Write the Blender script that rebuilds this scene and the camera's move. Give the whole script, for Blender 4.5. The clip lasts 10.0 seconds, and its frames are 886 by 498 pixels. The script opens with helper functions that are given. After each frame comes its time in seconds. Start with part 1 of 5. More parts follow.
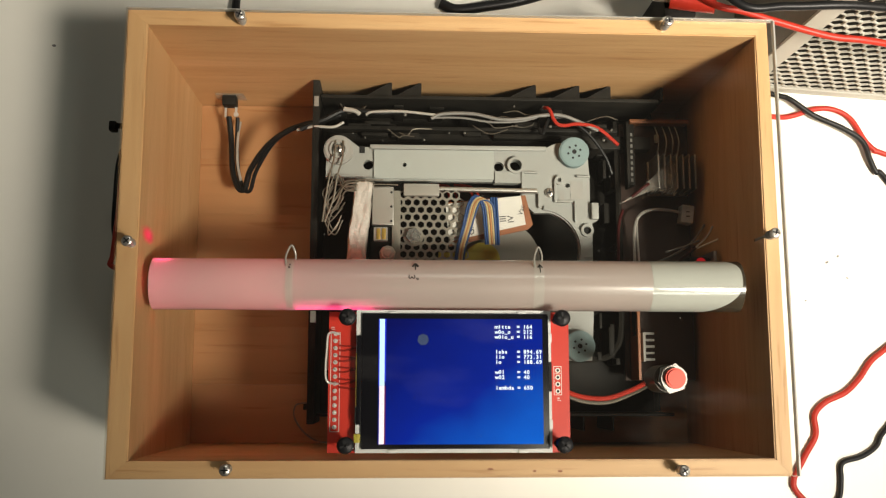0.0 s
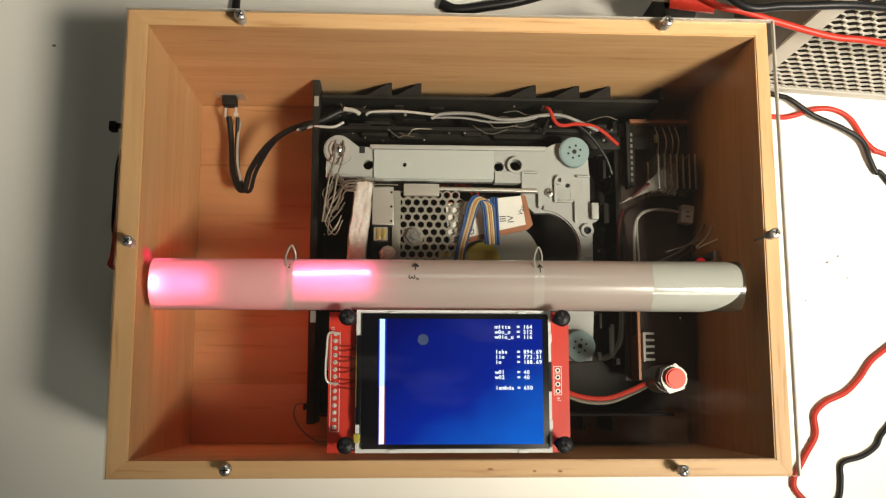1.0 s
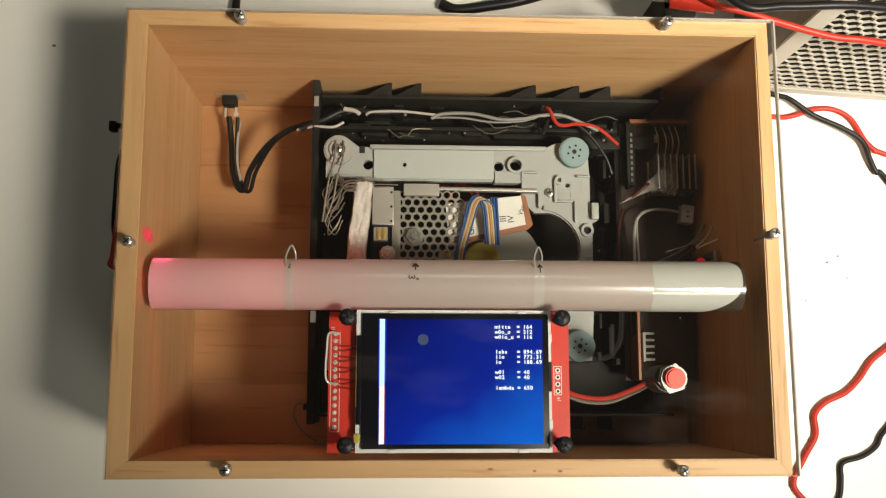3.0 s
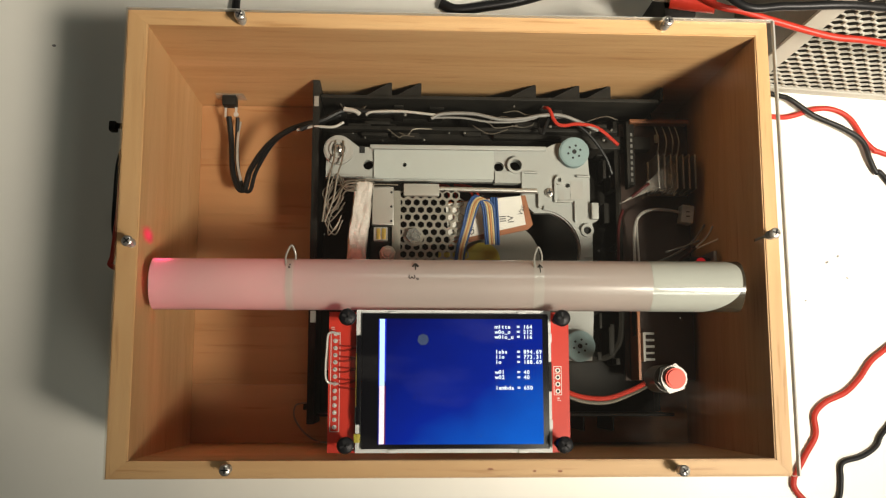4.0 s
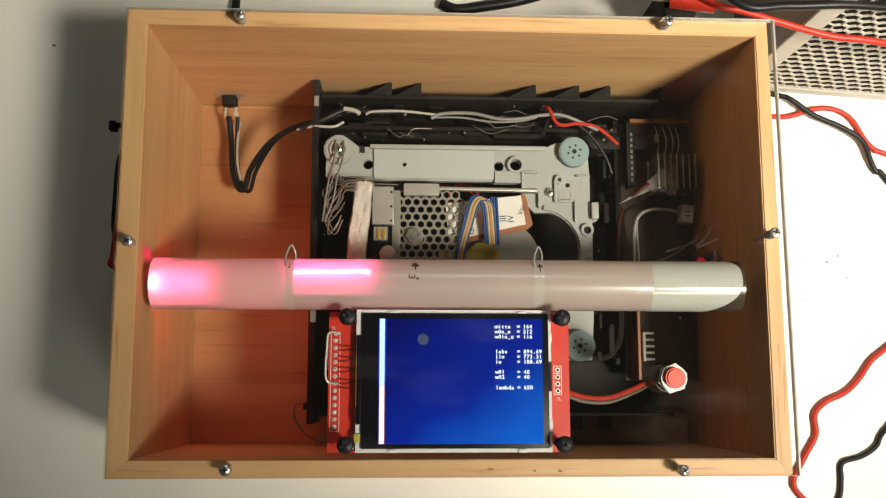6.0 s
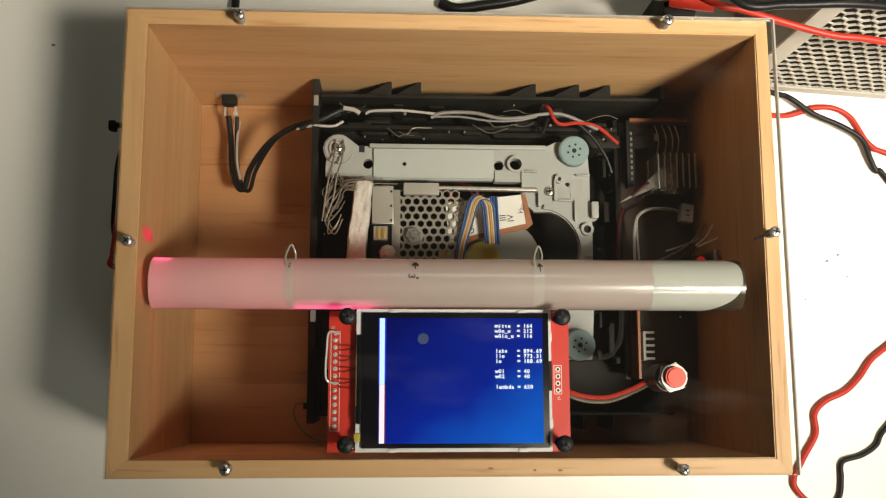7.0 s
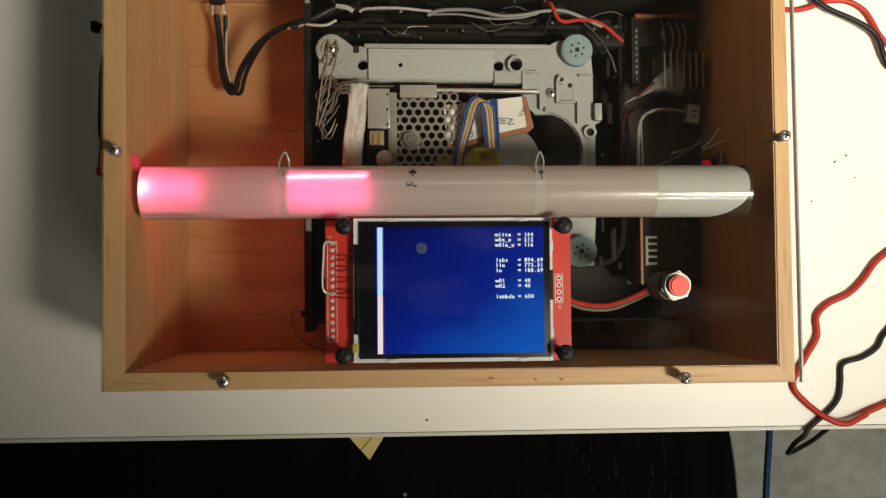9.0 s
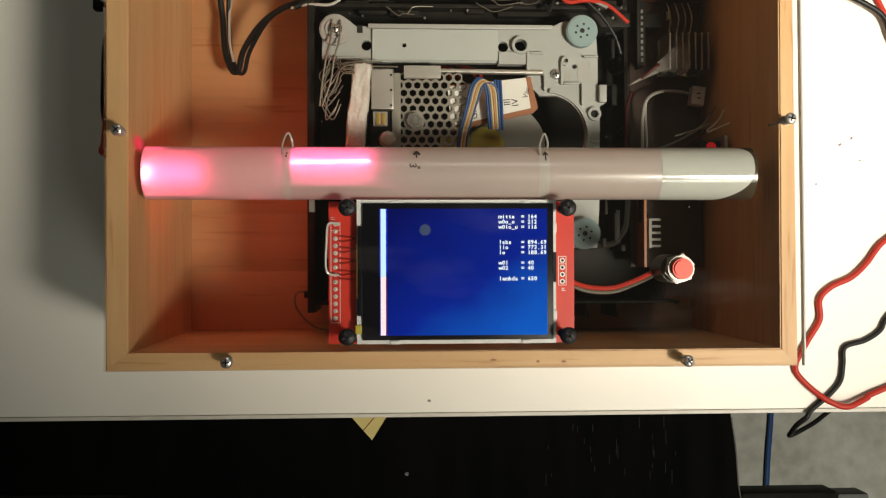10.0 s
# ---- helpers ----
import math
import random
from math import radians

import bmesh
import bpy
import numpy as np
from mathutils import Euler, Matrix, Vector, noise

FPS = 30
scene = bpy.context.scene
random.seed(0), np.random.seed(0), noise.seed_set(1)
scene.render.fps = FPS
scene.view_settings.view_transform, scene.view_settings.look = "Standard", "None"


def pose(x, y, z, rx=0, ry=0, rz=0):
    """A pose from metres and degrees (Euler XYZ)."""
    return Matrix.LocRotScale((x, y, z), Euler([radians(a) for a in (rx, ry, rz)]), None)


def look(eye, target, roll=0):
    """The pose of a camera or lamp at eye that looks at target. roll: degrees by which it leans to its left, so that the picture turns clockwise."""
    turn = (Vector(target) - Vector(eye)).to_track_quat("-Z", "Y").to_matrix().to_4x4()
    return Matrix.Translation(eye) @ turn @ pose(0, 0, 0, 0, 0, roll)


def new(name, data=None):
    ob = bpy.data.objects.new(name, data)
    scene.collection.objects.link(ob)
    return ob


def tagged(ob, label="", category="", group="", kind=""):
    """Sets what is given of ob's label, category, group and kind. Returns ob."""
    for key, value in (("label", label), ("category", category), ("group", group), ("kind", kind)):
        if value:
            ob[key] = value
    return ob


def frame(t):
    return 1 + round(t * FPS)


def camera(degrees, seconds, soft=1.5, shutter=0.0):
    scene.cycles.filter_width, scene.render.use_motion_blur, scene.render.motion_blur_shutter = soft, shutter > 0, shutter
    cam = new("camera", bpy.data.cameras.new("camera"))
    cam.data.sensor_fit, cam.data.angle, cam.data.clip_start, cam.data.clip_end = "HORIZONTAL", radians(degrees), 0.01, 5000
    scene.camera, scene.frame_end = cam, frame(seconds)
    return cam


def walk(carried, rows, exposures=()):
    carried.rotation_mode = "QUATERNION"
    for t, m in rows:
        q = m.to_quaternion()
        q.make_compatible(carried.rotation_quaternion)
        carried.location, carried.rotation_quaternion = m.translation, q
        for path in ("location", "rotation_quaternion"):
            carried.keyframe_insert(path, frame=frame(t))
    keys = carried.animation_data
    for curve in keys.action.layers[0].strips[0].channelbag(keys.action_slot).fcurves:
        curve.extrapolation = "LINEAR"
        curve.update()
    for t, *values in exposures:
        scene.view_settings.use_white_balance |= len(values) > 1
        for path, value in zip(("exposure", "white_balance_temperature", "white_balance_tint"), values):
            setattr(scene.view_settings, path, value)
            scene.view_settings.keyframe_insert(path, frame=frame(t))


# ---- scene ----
# ---------------------------------------------------------------- camera
cam = camera(50.0, 10.0, 1.2, 0.3)
PATH = [
    (0, pose(0.0963, 0.0311, 0.4431, 8.267, -3.003, 0.013)),
    (5.5, pose(0.0963, 0.0311, 0.4431, 8.267, -3.003, 0.013)),
    (7, pose(0.0962, 0.0312, 0.4429, 8.206, -3.015, -0.054)),
    (7.5, pose(0.0961, 0.0313, 0.4427, 8.239, -3.053, -0.126)),
    (7.9, pose(0.0963, 0.0311, 0.4430, 8.188, -2.985, -0.155)),
    (8, pose(0.0963, 0.0312, 0.4428, 7.988, -2.929, -0.089)),
    (8.1, pose(0.0962, 0.0316, 0.4422, 6.585, -2.814, -0.319)),
    (8.2, pose(0.0964, 0.0318, 0.4413, 5.892, -2.773, -0.145)),
    (8.3, pose(0.0965, 0.0324, 0.4402, 5.176, -2.843, -0.167)),
    (8.4, pose(0.0965, 0.0330, 0.4397, 4.585, -2.849, -0.277)),
    (8.5, pose(0.0965, 0.0341, 0.4380, 3.882, -2.881, -0.334)),
    (8.7, pose(0.0965, 0.0350, 0.4369, 2.809, -2.931, -0.625)),
    (9, pose(0.0967, 0.0373, 0.4342, 1.794, -3.058, -0.461)),
    (9.5, pose(0.0966, 0.0380, 0.4335, 0.908, -2.993, -0.393)),
    (10, pose(0.0964, 0.0380, 0.4338, 0.561, -2.920, -0.179)),
]
walk(cam, PATH, ((0, 0.0), (5.7, 0.0), (7.0, -0.1), (8.0, -0.1), (8.25, -0.35), (8.5, -0.62), (9.0, -0.50), (9.5, -0.30), (10.0, -0.22)))

# ---------------------------------------------------------------- light
world = bpy.data.worlds.new("room_air")
world.use_nodes = True
world.node_tree.nodes["Background"].inputs[0].default_value = (0.9, 0.85, 0.75, 1)
world.node_tree.nodes["Background"].inputs[1].default_value = 0.03
scene.world = world


def lamp(name, size, watts, colour, m, shape="DISK", spread=180):
    data = bpy.data.lights.new(name, "AREA")
    data.shape, data.size, data.energy, data.color = shape, size, watts, colour
    data.spread = radians(spread)
    ob = new(name, data)
    ob.matrix_world = m
    return ob


lamp("main_room_light", 0.19, 2.75, (1.0, 0.90, 0.77), look((0.55, -0.19, 0.92), (0.28, 0.36, 0.0)), spread=57)
lamp("low_desk_light", 0.16, 0.25, (1.0, 0.92, 0.80), look((0.62, 0.06, 0.31), (0.25, 0.08, 0.03)))
# two unseen fill lamps added overhead; the second one brightens the floor in front
lamp("overhead_fill", 0.50, 3.4, (0.98, 0.98, 0.86), look((0.30, 1.2, 1.70), (0.1, 0.1, 0)))
lamp("overhead_fill", 0.50, 3.0, (0.98, 0.98, 0.86), look((0.95, -1.15, 1.70), (0.6, -0.3, -0.73)), spread=50)


# ---------------------------------------------------------------- materials
def mat(name, base, rough=0.5, metal=0.0, second=None, scale=200.0, stretch=(1, 1, 1), bump=0.0,
        amount=0.5, coat=0.0, rough_var=0.1, specular=0.5):
    """A surface: base colour mixed with a second one by noise at two scales, with a fine relief."""
    m = bpy.data.materials.new(name)
    m.use_nodes = True
    nt = m.node_tree
    b = nt.nodes["Principled BSDF"]
    b.inputs["Roughness"].default_value = rough
    b.inputs["Metallic"].default_value = metal
    b.inputs["Specular IOR Level"].default_value = specular
    b.inputs["Coat Weight"].default_value = coat
    tc = nt.nodes.new("ShaderNodeTexCoord")
    mp = nt.nodes.new("ShaderNodeMapping")
    mp.inputs["Scale"].default_value = stretch
    nt.links.new(tc.outputs["Object"], mp.inputs["Vector"])
    n1 = nt.nodes.new("ShaderNodeTexNoise")
    n1.inputs["Scale"].default_value, n1.inputs["Detail"].default_value = scale, 6
    n2 = nt.nodes.new("ShaderNodeTexNoise")
    n2.inputs["Scale"].default_value, n2.inputs["Detail"].default_value = scale * 0.13, 3
    for n in (n1, n2):
        nt.links.new(mp.outputs[0], n.inputs["Vector"])
    add = nt.nodes.new("ShaderNodeMath")
    add.operation = "ADD"
    nt.links.new(n1.outputs[0], add.inputs[0])
    nt.links.new(n2.outputs[0], add.inputs[1])
    ramp = nt.nodes.new("ShaderNodeMapRange")
    ramp.inputs[1].default_value, ramp.inputs[2].default_value = 0.7, 1.3
    ramp.inputs[3].default_value, ramp.inputs[4].default_value = 0.0, amount
    nt.links.new(add.outputs[0], ramp.inputs[0])
    mix = nt.nodes.new("ShaderNodeMix")
    mix.data_type = "RGBA"
    sec = second or tuple(c * 0.7 for c in base)
    mix.inputs[6].default_value, mix.inputs[7].default_value = (*base, 1), (*sec, 1)
    nt.links.new(ramp.outputs[0], mix.inputs[0])
    nt.links.new(mix.outputs[2], b.inputs["Base Color"])
    rr = nt.nodes.new("ShaderNodeMapRange")
    rr.inputs[3].default_value, rr.inputs[4].default_value = max(0.02, rough - rough_var), min(1, rough + rough_var)
    nt.links.new(n2.outputs[0], rr.inputs[0])
    nt.links.new(rr.outputs[0], b.inputs["Roughness"])
    if bump:
        bp = nt.nodes.new("ShaderNodeBump")
        bp.inputs["Strength"].default_value, bp.inputs["Distance"].default_value = bump, 0.0004
        nt.links.new(n1.outputs[0], bp.inputs["Height"])
        nt.links.new(bp.outputs[0], b.inputs["Normal"])
    return m


def wood(name, base, second, axis, ring=1.0):
    """Straight-grained bamboo or pine: fibres along one axis, wider bands across it."""
    st = [1.0, 1.0, 1.0]
    st["xyz".index(axis)] = 0.05
    m = mat(name, base, 0.5, 0, second, 420 * ring, tuple(st), 0.25, amount=0.75)
    nt = m.node_tree
    b = nt.nodes["Principled BSDF"]
    old = b.inputs["Base Color"].links[0].from_socket
    tc = nt.nodes.new("ShaderNodeTexCoord")
    mp = nt.nodes.new("ShaderNodeMapping")
    st2 = [1.0, 1.0, 1.0]
    st2["xyz".index(axis)] = 0.12
    mp.inputs["Scale"].default_value = st2
    nt.links.new(tc.outputs["Object"], mp.inputs[0])
    n = nt.nodes.new("ShaderNodeTexNoise")
    n.inputs["Scale"].default_value, n.inputs["Detail"].default_value = 70 * ring, 2
    nt.links.new(mp.outputs[0], n.inputs["Vector"])
    mr = nt.nodes.new("ShaderNodeMapRange")
    mr.inputs[1].default_value, mr.inputs[2].default_value = 0.35, 0.65
    nt.links.new(n.outputs[0], mr.inputs[0])
    mix = nt.nodes.new("ShaderNodeMix")
    mix.data_type, mix.blend_type = "RGBA", "MULTIPLY"
    mix.inputs[7].default_value = (0.91, 0.87, 0.82, 1)
    nt.links.new(mr.outputs[0], mix.inputs[0])
    nt.links.new(old, mix.inputs[6])
    # sparse dark streaks along the fibres
    mp2 = nt.nodes.new("ShaderNodeMapping")
    st3 = [1.0, 1.0, 1.0]
    st3["xyz".index(axis)] = 0.06
    mp2.inputs["Scale"].default_value, mp2.inputs["Location"].default_value = st3, (0.37, 0.11, 0.23)
    nt.links.new(tc.outputs["Object"], mp2.inputs[0])
    n3 = nt.nodes.new("ShaderNodeTexNoise")
    n3.inputs["Scale"].default_value, n3.inputs["Detail"].default_value = 620 * ring, 2
    nt.links.new(mp2.outputs[0], n3.inputs["Vector"])
    mr3 = nt.nodes.new("ShaderNodeMapRange")
    mr3.inputs[1].default_value, mr3.inputs[2].default_value, mr3.inputs[4].default_value = 0.62, 0.72, 0.75
    nt.links.new(n3.outputs[0], mr3.inputs[0])
    mix3 = nt.nodes.new("ShaderNodeMix")
    mix3.data_type, mix3.blend_type = "RGBA", "MULTIPLY"
    mix3.inputs[7].default_value = (0.74, 0.62, 0.50, 1)
    nt.links.new(mr3.outputs[0], mix3.inputs[0])
    nt.links.new(mix.outputs[2], mix3.inputs[6])
    nt.links.new(mix3.outputs[2], b.inputs["Base Color"])
    return m


def sheen(nt, f0):
    """Mirror share of a clear surface, growing towards grazing views."""
    lw = nt.nodes.new("ShaderNodeLayerWeight")
    lw.inputs[0].default_value = 0.5
    pw = nt.nodes.new("ShaderNodeMath")
    pw.operation, pw.inputs[1].default_value = "POWER", 5.0
    nt.links.new(lw.outputs["Facing"], pw.inputs[0])
    ma = nt.nodes.new("ShaderNodeMath")
    ma.operation, ma.inputs[1].default_value, ma.inputs[2].default_value = "MULTIPLY_ADD", 1.0 - f0, f0
    nt.links.new(pw.outputs[0], ma.inputs[0])
    return ma


def acrylic(name):
    """Clear sheet: passes light, mirrors a little, with wiped smears and dust on it."""
    m = bpy.data.materials.new(name)
    m.use_nodes = True
    nt = m.node_tree
    nt.nodes.clear()
    out = nt.nodes.new("ShaderNodeOutputMaterial")
    clear = nt.nodes.new("ShaderNodeBsdfTransparent")
    clear.inputs[0].default_value = (0.975, 0.985, 0.975, 1)
    gloss = nt.nodes.new("ShaderNodeBsdfGlossy")
    gloss.inputs["Roughness"].default_value = 0.03
    fr = sheen(nt, 0.03)
    mix = nt.nodes.new("ShaderNodeMixShader")
    nt.links.new(fr.outputs[0], mix.inputs[0])
    nt.links.new(clear.outputs[0], mix.inputs[1])
    nt.links.new(gloss.outputs[0], mix.inputs[2])
    dust = nt.nodes.new("ShaderNodeBsdfDiffuse")
    dust.inputs[0].default_value = (0.75, 0.72, 0.66, 1)
    tc = nt.nodes.new("ShaderNodeTexCoord")
    mp = nt.nodes.new("ShaderNodeMapping")
    mp.inputs["Rotation"].default_value = (0, 0, 0.7)
    mp.inputs["Scale"].default_value = (1, 3.0, 1)
    nt.links.new(tc.outputs["Object"], mp.inputs[0])
    n = nt.nodes.new("ShaderNodeTexNoise")
    n.inputs["Scale"].default_value, n.inputs["Detail"].default_value = 16, 5
    nt.links.new(mp.outputs[0], n.inputs["Vector"])
    mr = nt.nodes.new("ShaderNodeMapRange")
    mr.inputs[1].default_value, mr.inputs[2].default_value, mr.inputs[3].default_value, mr.inputs[4].default_value = 0.58, 0.95, 0.0022, 0.03
    nt.links.new(n.outputs[0], mr.inputs[0])
    speck = nt.nodes.new("ShaderNodeTexVoronoi")
    speck.inputs["Scale"].default_value = 120
    nt.links.new(tc.outputs["Object"], speck.inputs["Vector"])
    ms = nt.nodes.new("ShaderNodeMapRange")
    ms.inputs[1].default_value, ms.inputs[2].default_value, ms.inputs[3].default_value, ms.inputs[4].default_value = 0.022, 0.036, 0.16, 0.0
    nt.links.new(speck.outputs["Distance"], ms.inputs[0])
    mx = nt.nodes.new("ShaderNodeMath")
    mx.operation = "MAXIMUM"
    nt.links.new(mr.outputs[0], mx.inputs[0])
    nt.links.new(ms.outputs[0], mx.inputs[1])
    mix2 = nt.nodes.new("ShaderNodeMixShader")
    nt.links.new(mx.outputs[0], mix2.inputs[0])
    nt.links.new(mix.outputs[0], mix2.inputs[1])
    nt.links.new(dust.outputs[0], mix2.inputs[2])
    nt.links.new(mix2.outputs[0], out.inputs[0])
    return m


def milky(name, through_share, colour, gloss=0.15):
    """Thin translucent sheet: part of the light passes and scatters."""
    m = bpy.data.materials.new(name)
    m.use_nodes = True
    nt = m.node_tree
    nt.nodes.clear()
    out = nt.nodes.new("ShaderNodeOutputMaterial")
    d = nt.nodes.new("ShaderNodeBsdfDiffuse")
    t = nt.nodes.new("ShaderNodeBsdfTranslucent")
    tc = nt.nodes.new("ShaderNodeTexCoord")
    n = nt.nodes.new("ShaderNodeTexNoise")
    n.inputs["Scale"].default_value, n.inputs["Detail"].default_value = 60, 5
    nt.links.new(tc.outputs["Object"], n.inputs["Vector"])
    mixc = nt.nodes.new("ShaderNodeMix")
    mixc.data_type = "RGBA"
    mixc.inputs[6].default_value = (*colour, 1)
    mixc.inputs[7].default_value = (*[c * 0.88 for c in colour], 1)
    nt.links.new(n.outputs[0], mixc.inputs[0])
    for s in (d, t):
        nt.links.new(mixc.outputs[2], s.inputs[0])
    mix = nt.nodes.new("ShaderNodeMixShader")
    mix.inputs[0].default_value = through_share
    nt.links.new(d.outputs[0], mix.inputs[1])
    nt.links.new(t.outputs[0], mix.inputs[2])
    g = nt.nodes.new("ShaderNodeBsdfGlossy")
    g.inputs["Roughness"].default_value = gloss
    fr = sheen(nt, 0.05)
    mix2 = nt.nodes.new("ShaderNodeMixShader")
    nt.links.new(fr.outputs[0], mix2.inputs[0])
    nt.links.new(mix.outputs[0], mix2.inputs[1])
    nt.links.new(g.outputs[0], mix2.inputs[2])
    nt.links.new(mix2.outputs[0], out.inputs[0])
    return m


def haze(name, share, colour):
    """Thin clear film that only partly hides what lies below."""
    m = bpy.data.materials.new(name)
    m.use_nodes = True
    nt = m.node_tree
    b = nt.nodes["Principled BSDF"]
    b.inputs["Base Color"].default_value = (*colour, 1)
    b.inputs["Roughness"].default_value = 0.3
    tc = nt.nodes.new("ShaderNodeTexCoord")
    n = nt.nodes.new("ShaderNodeTexNoise")
    n.inputs["Scale"].default_value, n.inputs["Detail"].default_value = 150, 4
    nt.links.new(tc.outputs["Object"], n.inputs["Vector"])
    mr = nt.nodes.new("ShaderNodeMapRange")
    mr.inputs[1].default_value, mr.inputs[2].default_value = 0.3, 0.7
    mr.inputs[3].default_value, mr.inputs[4].default_value = share * 0.4, share * 1.6
    nt.links.new(n.outputs[0], mr.inputs[0])
    nt.links.new(mr.outputs[0], b.inputs["Alpha"])
    return m


def glow(name, colour, power):
    m = bpy.data.materials.new(name)
    m.use_nodes = True
    nt = m.node_tree
    nt.nodes.clear()
    out = nt.nodes.new("ShaderNodeOutputMaterial")
    e = nt.nodes.new("ShaderNodeEmission")
    e.inputs[0].default_value, e.inputs[1].default_value = (*colour, 1), power
    nt.links.new(e.outputs[0], out.inputs[0])
    return m


def blue_screen(name):
    """Lit liquid-crystal blue: deeper at one corner, lighter at the other, with faint bands."""
    m = glow(name, (0.01, 0.05, 0.3), 1.25)
    nt = m.node_tree
    e = next(n for n in nt.nodes if n.type == "EMISSION")
    tc = nt.nodes.new("ShaderNodeTexCoord")
    sep = nt.nodes.new("ShaderNodeSeparateXYZ")
    nt.links.new(tc.outputs["Generated"], sep.inputs[0])
    sub = nt.nodes.new("ShaderNodeMath")
    sub.operation = "SUBTRACT"
    nt.links.new(sep.outputs[0], sub.inputs[0])
    nt.links.new(sep.outputs[1], sub.inputs[1])
    n = nt.nodes.new("ShaderNodeTexNoise")
    n.inputs["Scale"].default_value = 2.5
    nt.links.new(tc.outputs["Generated"], n.inputs["Vector"])
    ad = nt.nodes.new("ShaderNodeMath")
    ad.operation = "MULTIPLY_ADD"
    ad.inputs[1].default_value = 0.6
    nt.links.new(n.outputs[0], ad.inputs[0])
    nt.links.new(sub.outputs[0], ad.inputs[2])
    r = nt.nodes.new("ShaderNodeValToRGB")
    r.color_ramp.elements[0].position, r.color_ramp.elements[0].color = 0.0, (0.0008, 0.003, 0.085, 1)
    r.color_ramp.elements[1].position, r.color_ramp.elements[1].color = 1.0, (0.004, 0.11, 0.56, 1)
    mid = r.color_ramp.elements.new(0.55)
    mid.color = (0.0015, 0.015, 0.25, 1)
    mr = nt.nodes.new("ShaderNodeMapRange")
    mr.inputs[1].default_value, mr.inputs[2].default_value = -0.6, 1.3
    nt.links.new(ad.outputs[0], mr.inputs[0])
    nt.links.new(mr.outputs[0], r.inputs[0])
    nt.links.new(r.outputs[0], e.inputs[0])
    return m


WOOD_X = wood("wood_along_x", (0.70, 0.435, 0.215), (0.56, 0.32, 0.14), "x")
WOOD_Y = wood("wood_along_y", (0.70, 0.435, 0.215), (0.56, 0.32, 0.14), "y")
WOOD_FLOOR = wood("wood_floor_board", (0.52, 0.275, 0.125), (0.42, 0.21, 0.09), "x", 0.6)
LAMINATE = mat("white_laminate", (0.78, 0.77, 0.69), 0.4, 0, (0.73, 0.72, 0.64), 60, amount=0.35, bump=0.03)
LAMINATE_EDGE = mat("laminate_edge", (0.62, 0.60, 0.53), 0.5)
CLEAR = acrylic("clear_acrylic")
NUT_METAL = mat("dull_nickel", (0.40, 0.38, 0.34), 0.4, 0.55, scale=400)
CHROME = mat("nickel_steel", (0.58, 0.55, 0.50), 0.28, 0.85, scale=500)
STEEL = mat("sheet_steel", (0.31, 0.285, 0.235), 0.42, 0.4, (0.22, 0.20, 0.16), 300, bump=0.1)
BLACK_SCREW = mat("black_steel", (0.008, 0.008, 0.009), 0.45, 0.0, scale=300, specular=0.25)
# near-black that paints the shade in slots and holes, and blocks the tube's glow
SHADE_BLACK = mat("shade_black", (0.01, 0.01, 0.01), 0.8)
TUBE = milky("milky_tube_plastic", 0.45, (0.68, 0.59, 0.535), 0.22)
TAPE = milky("clear_tape_band", 0.45, (0.72, 0.67, 0.61), 0.12)
EDGE_FROST = milky("frosted_acrylic_edge", 0.5, (0.62, 0.62, 0.58), 0.2)
SLEEVE = milky("white_glossy_sleeve", 0.12, (0.52, 0.52, 0.47), 0.09)
END_SHADE = mat("dark_end_shade", (0.03, 0.022, 0.014), 0.2, 0, (0.10, 0.08, 0.055), 90)
INK = mat("black_ink", (0.02, 0.02, 0.02), 0.6)
RED_PCB = mat("red_solder_mask", (0.62, 0.035, 0.018), 0.35, 0, (0.50, 0.025, 0.012), 120, amount=0.5, coat=0.3)
RED_TRACK = mat("red_mask_over_track", (0.33, 0.02, 0.012), 0.35)
SILK = mat("white_silkscreen", (0.78, 0.74, 0.70), 0.6)
SOLDER = mat("tin_solder", (0.74, 0.72, 0.68), 0.35, 0.45)
GOLD = mat("gold_flex", (0.55, 0.36, 0.08), 0.35, 0.6)
BEZEL = mat("white_bezel_plastic", (0.74, 0.73, 0.72), 0.4)
PANEL_BLACK = mat("black_glass_border", (0.005, 0.005, 0.008), 0.3, specular=0.08)
SCREEN = blue_screen("lit_blue_screen")
TEXT = glow("lit_white_letters", (0.85, 0.95, 1.0), 1.3)
BAR_COOL = glow("lit_bar_cool", (0.62, 0.86, 1.0), 1.35)
BAR_WARM = glow("lit_bar_warm", (1.0, 0.80, 0.82), 1.35)
BAR_BLUE = glow("lit_bar_fringe_blue", (0.02, 0.05, 0.9), 1.0)
BAR_RED = glow("lit_bar_fringe_red", (0.30, 0.02, 0.05), 0.8)
FILM_MARK = mat("dull_film_mark", (0.022, 0.05, 0.15), 0.7)
RED_CAP = mat("red_button_plastic", (0.80, 0.055, 0.018), 0.4, coat=0.2)
FILM = haze("cloudy_clear_film", 0.22, (0.50, 0.46, 0.40))
GLUE = milky("hot_glue", 0.45, (0.50, 0.47, 0.42), 0.2)
BLACK_PLASTIC = mat("black_abs", (0.011, 0.0105, 0.0095), 0.5, 0, (0.034, 0.030, 0.024), 140, bump=0.2, amount=0.6, specular=0.07)
GREY_PLASTIC = mat("grey_abs", (0.35, 0.355, 0.33), 0.45, 0, (0.29, 0.29, 0.265), 90, bump=0.06)
PALE_METAL = mat("pale_grey_plate", (0.43, 0.45, 0.42), 0.4, 0.1, (0.37, 0.38, 0.35), 80)
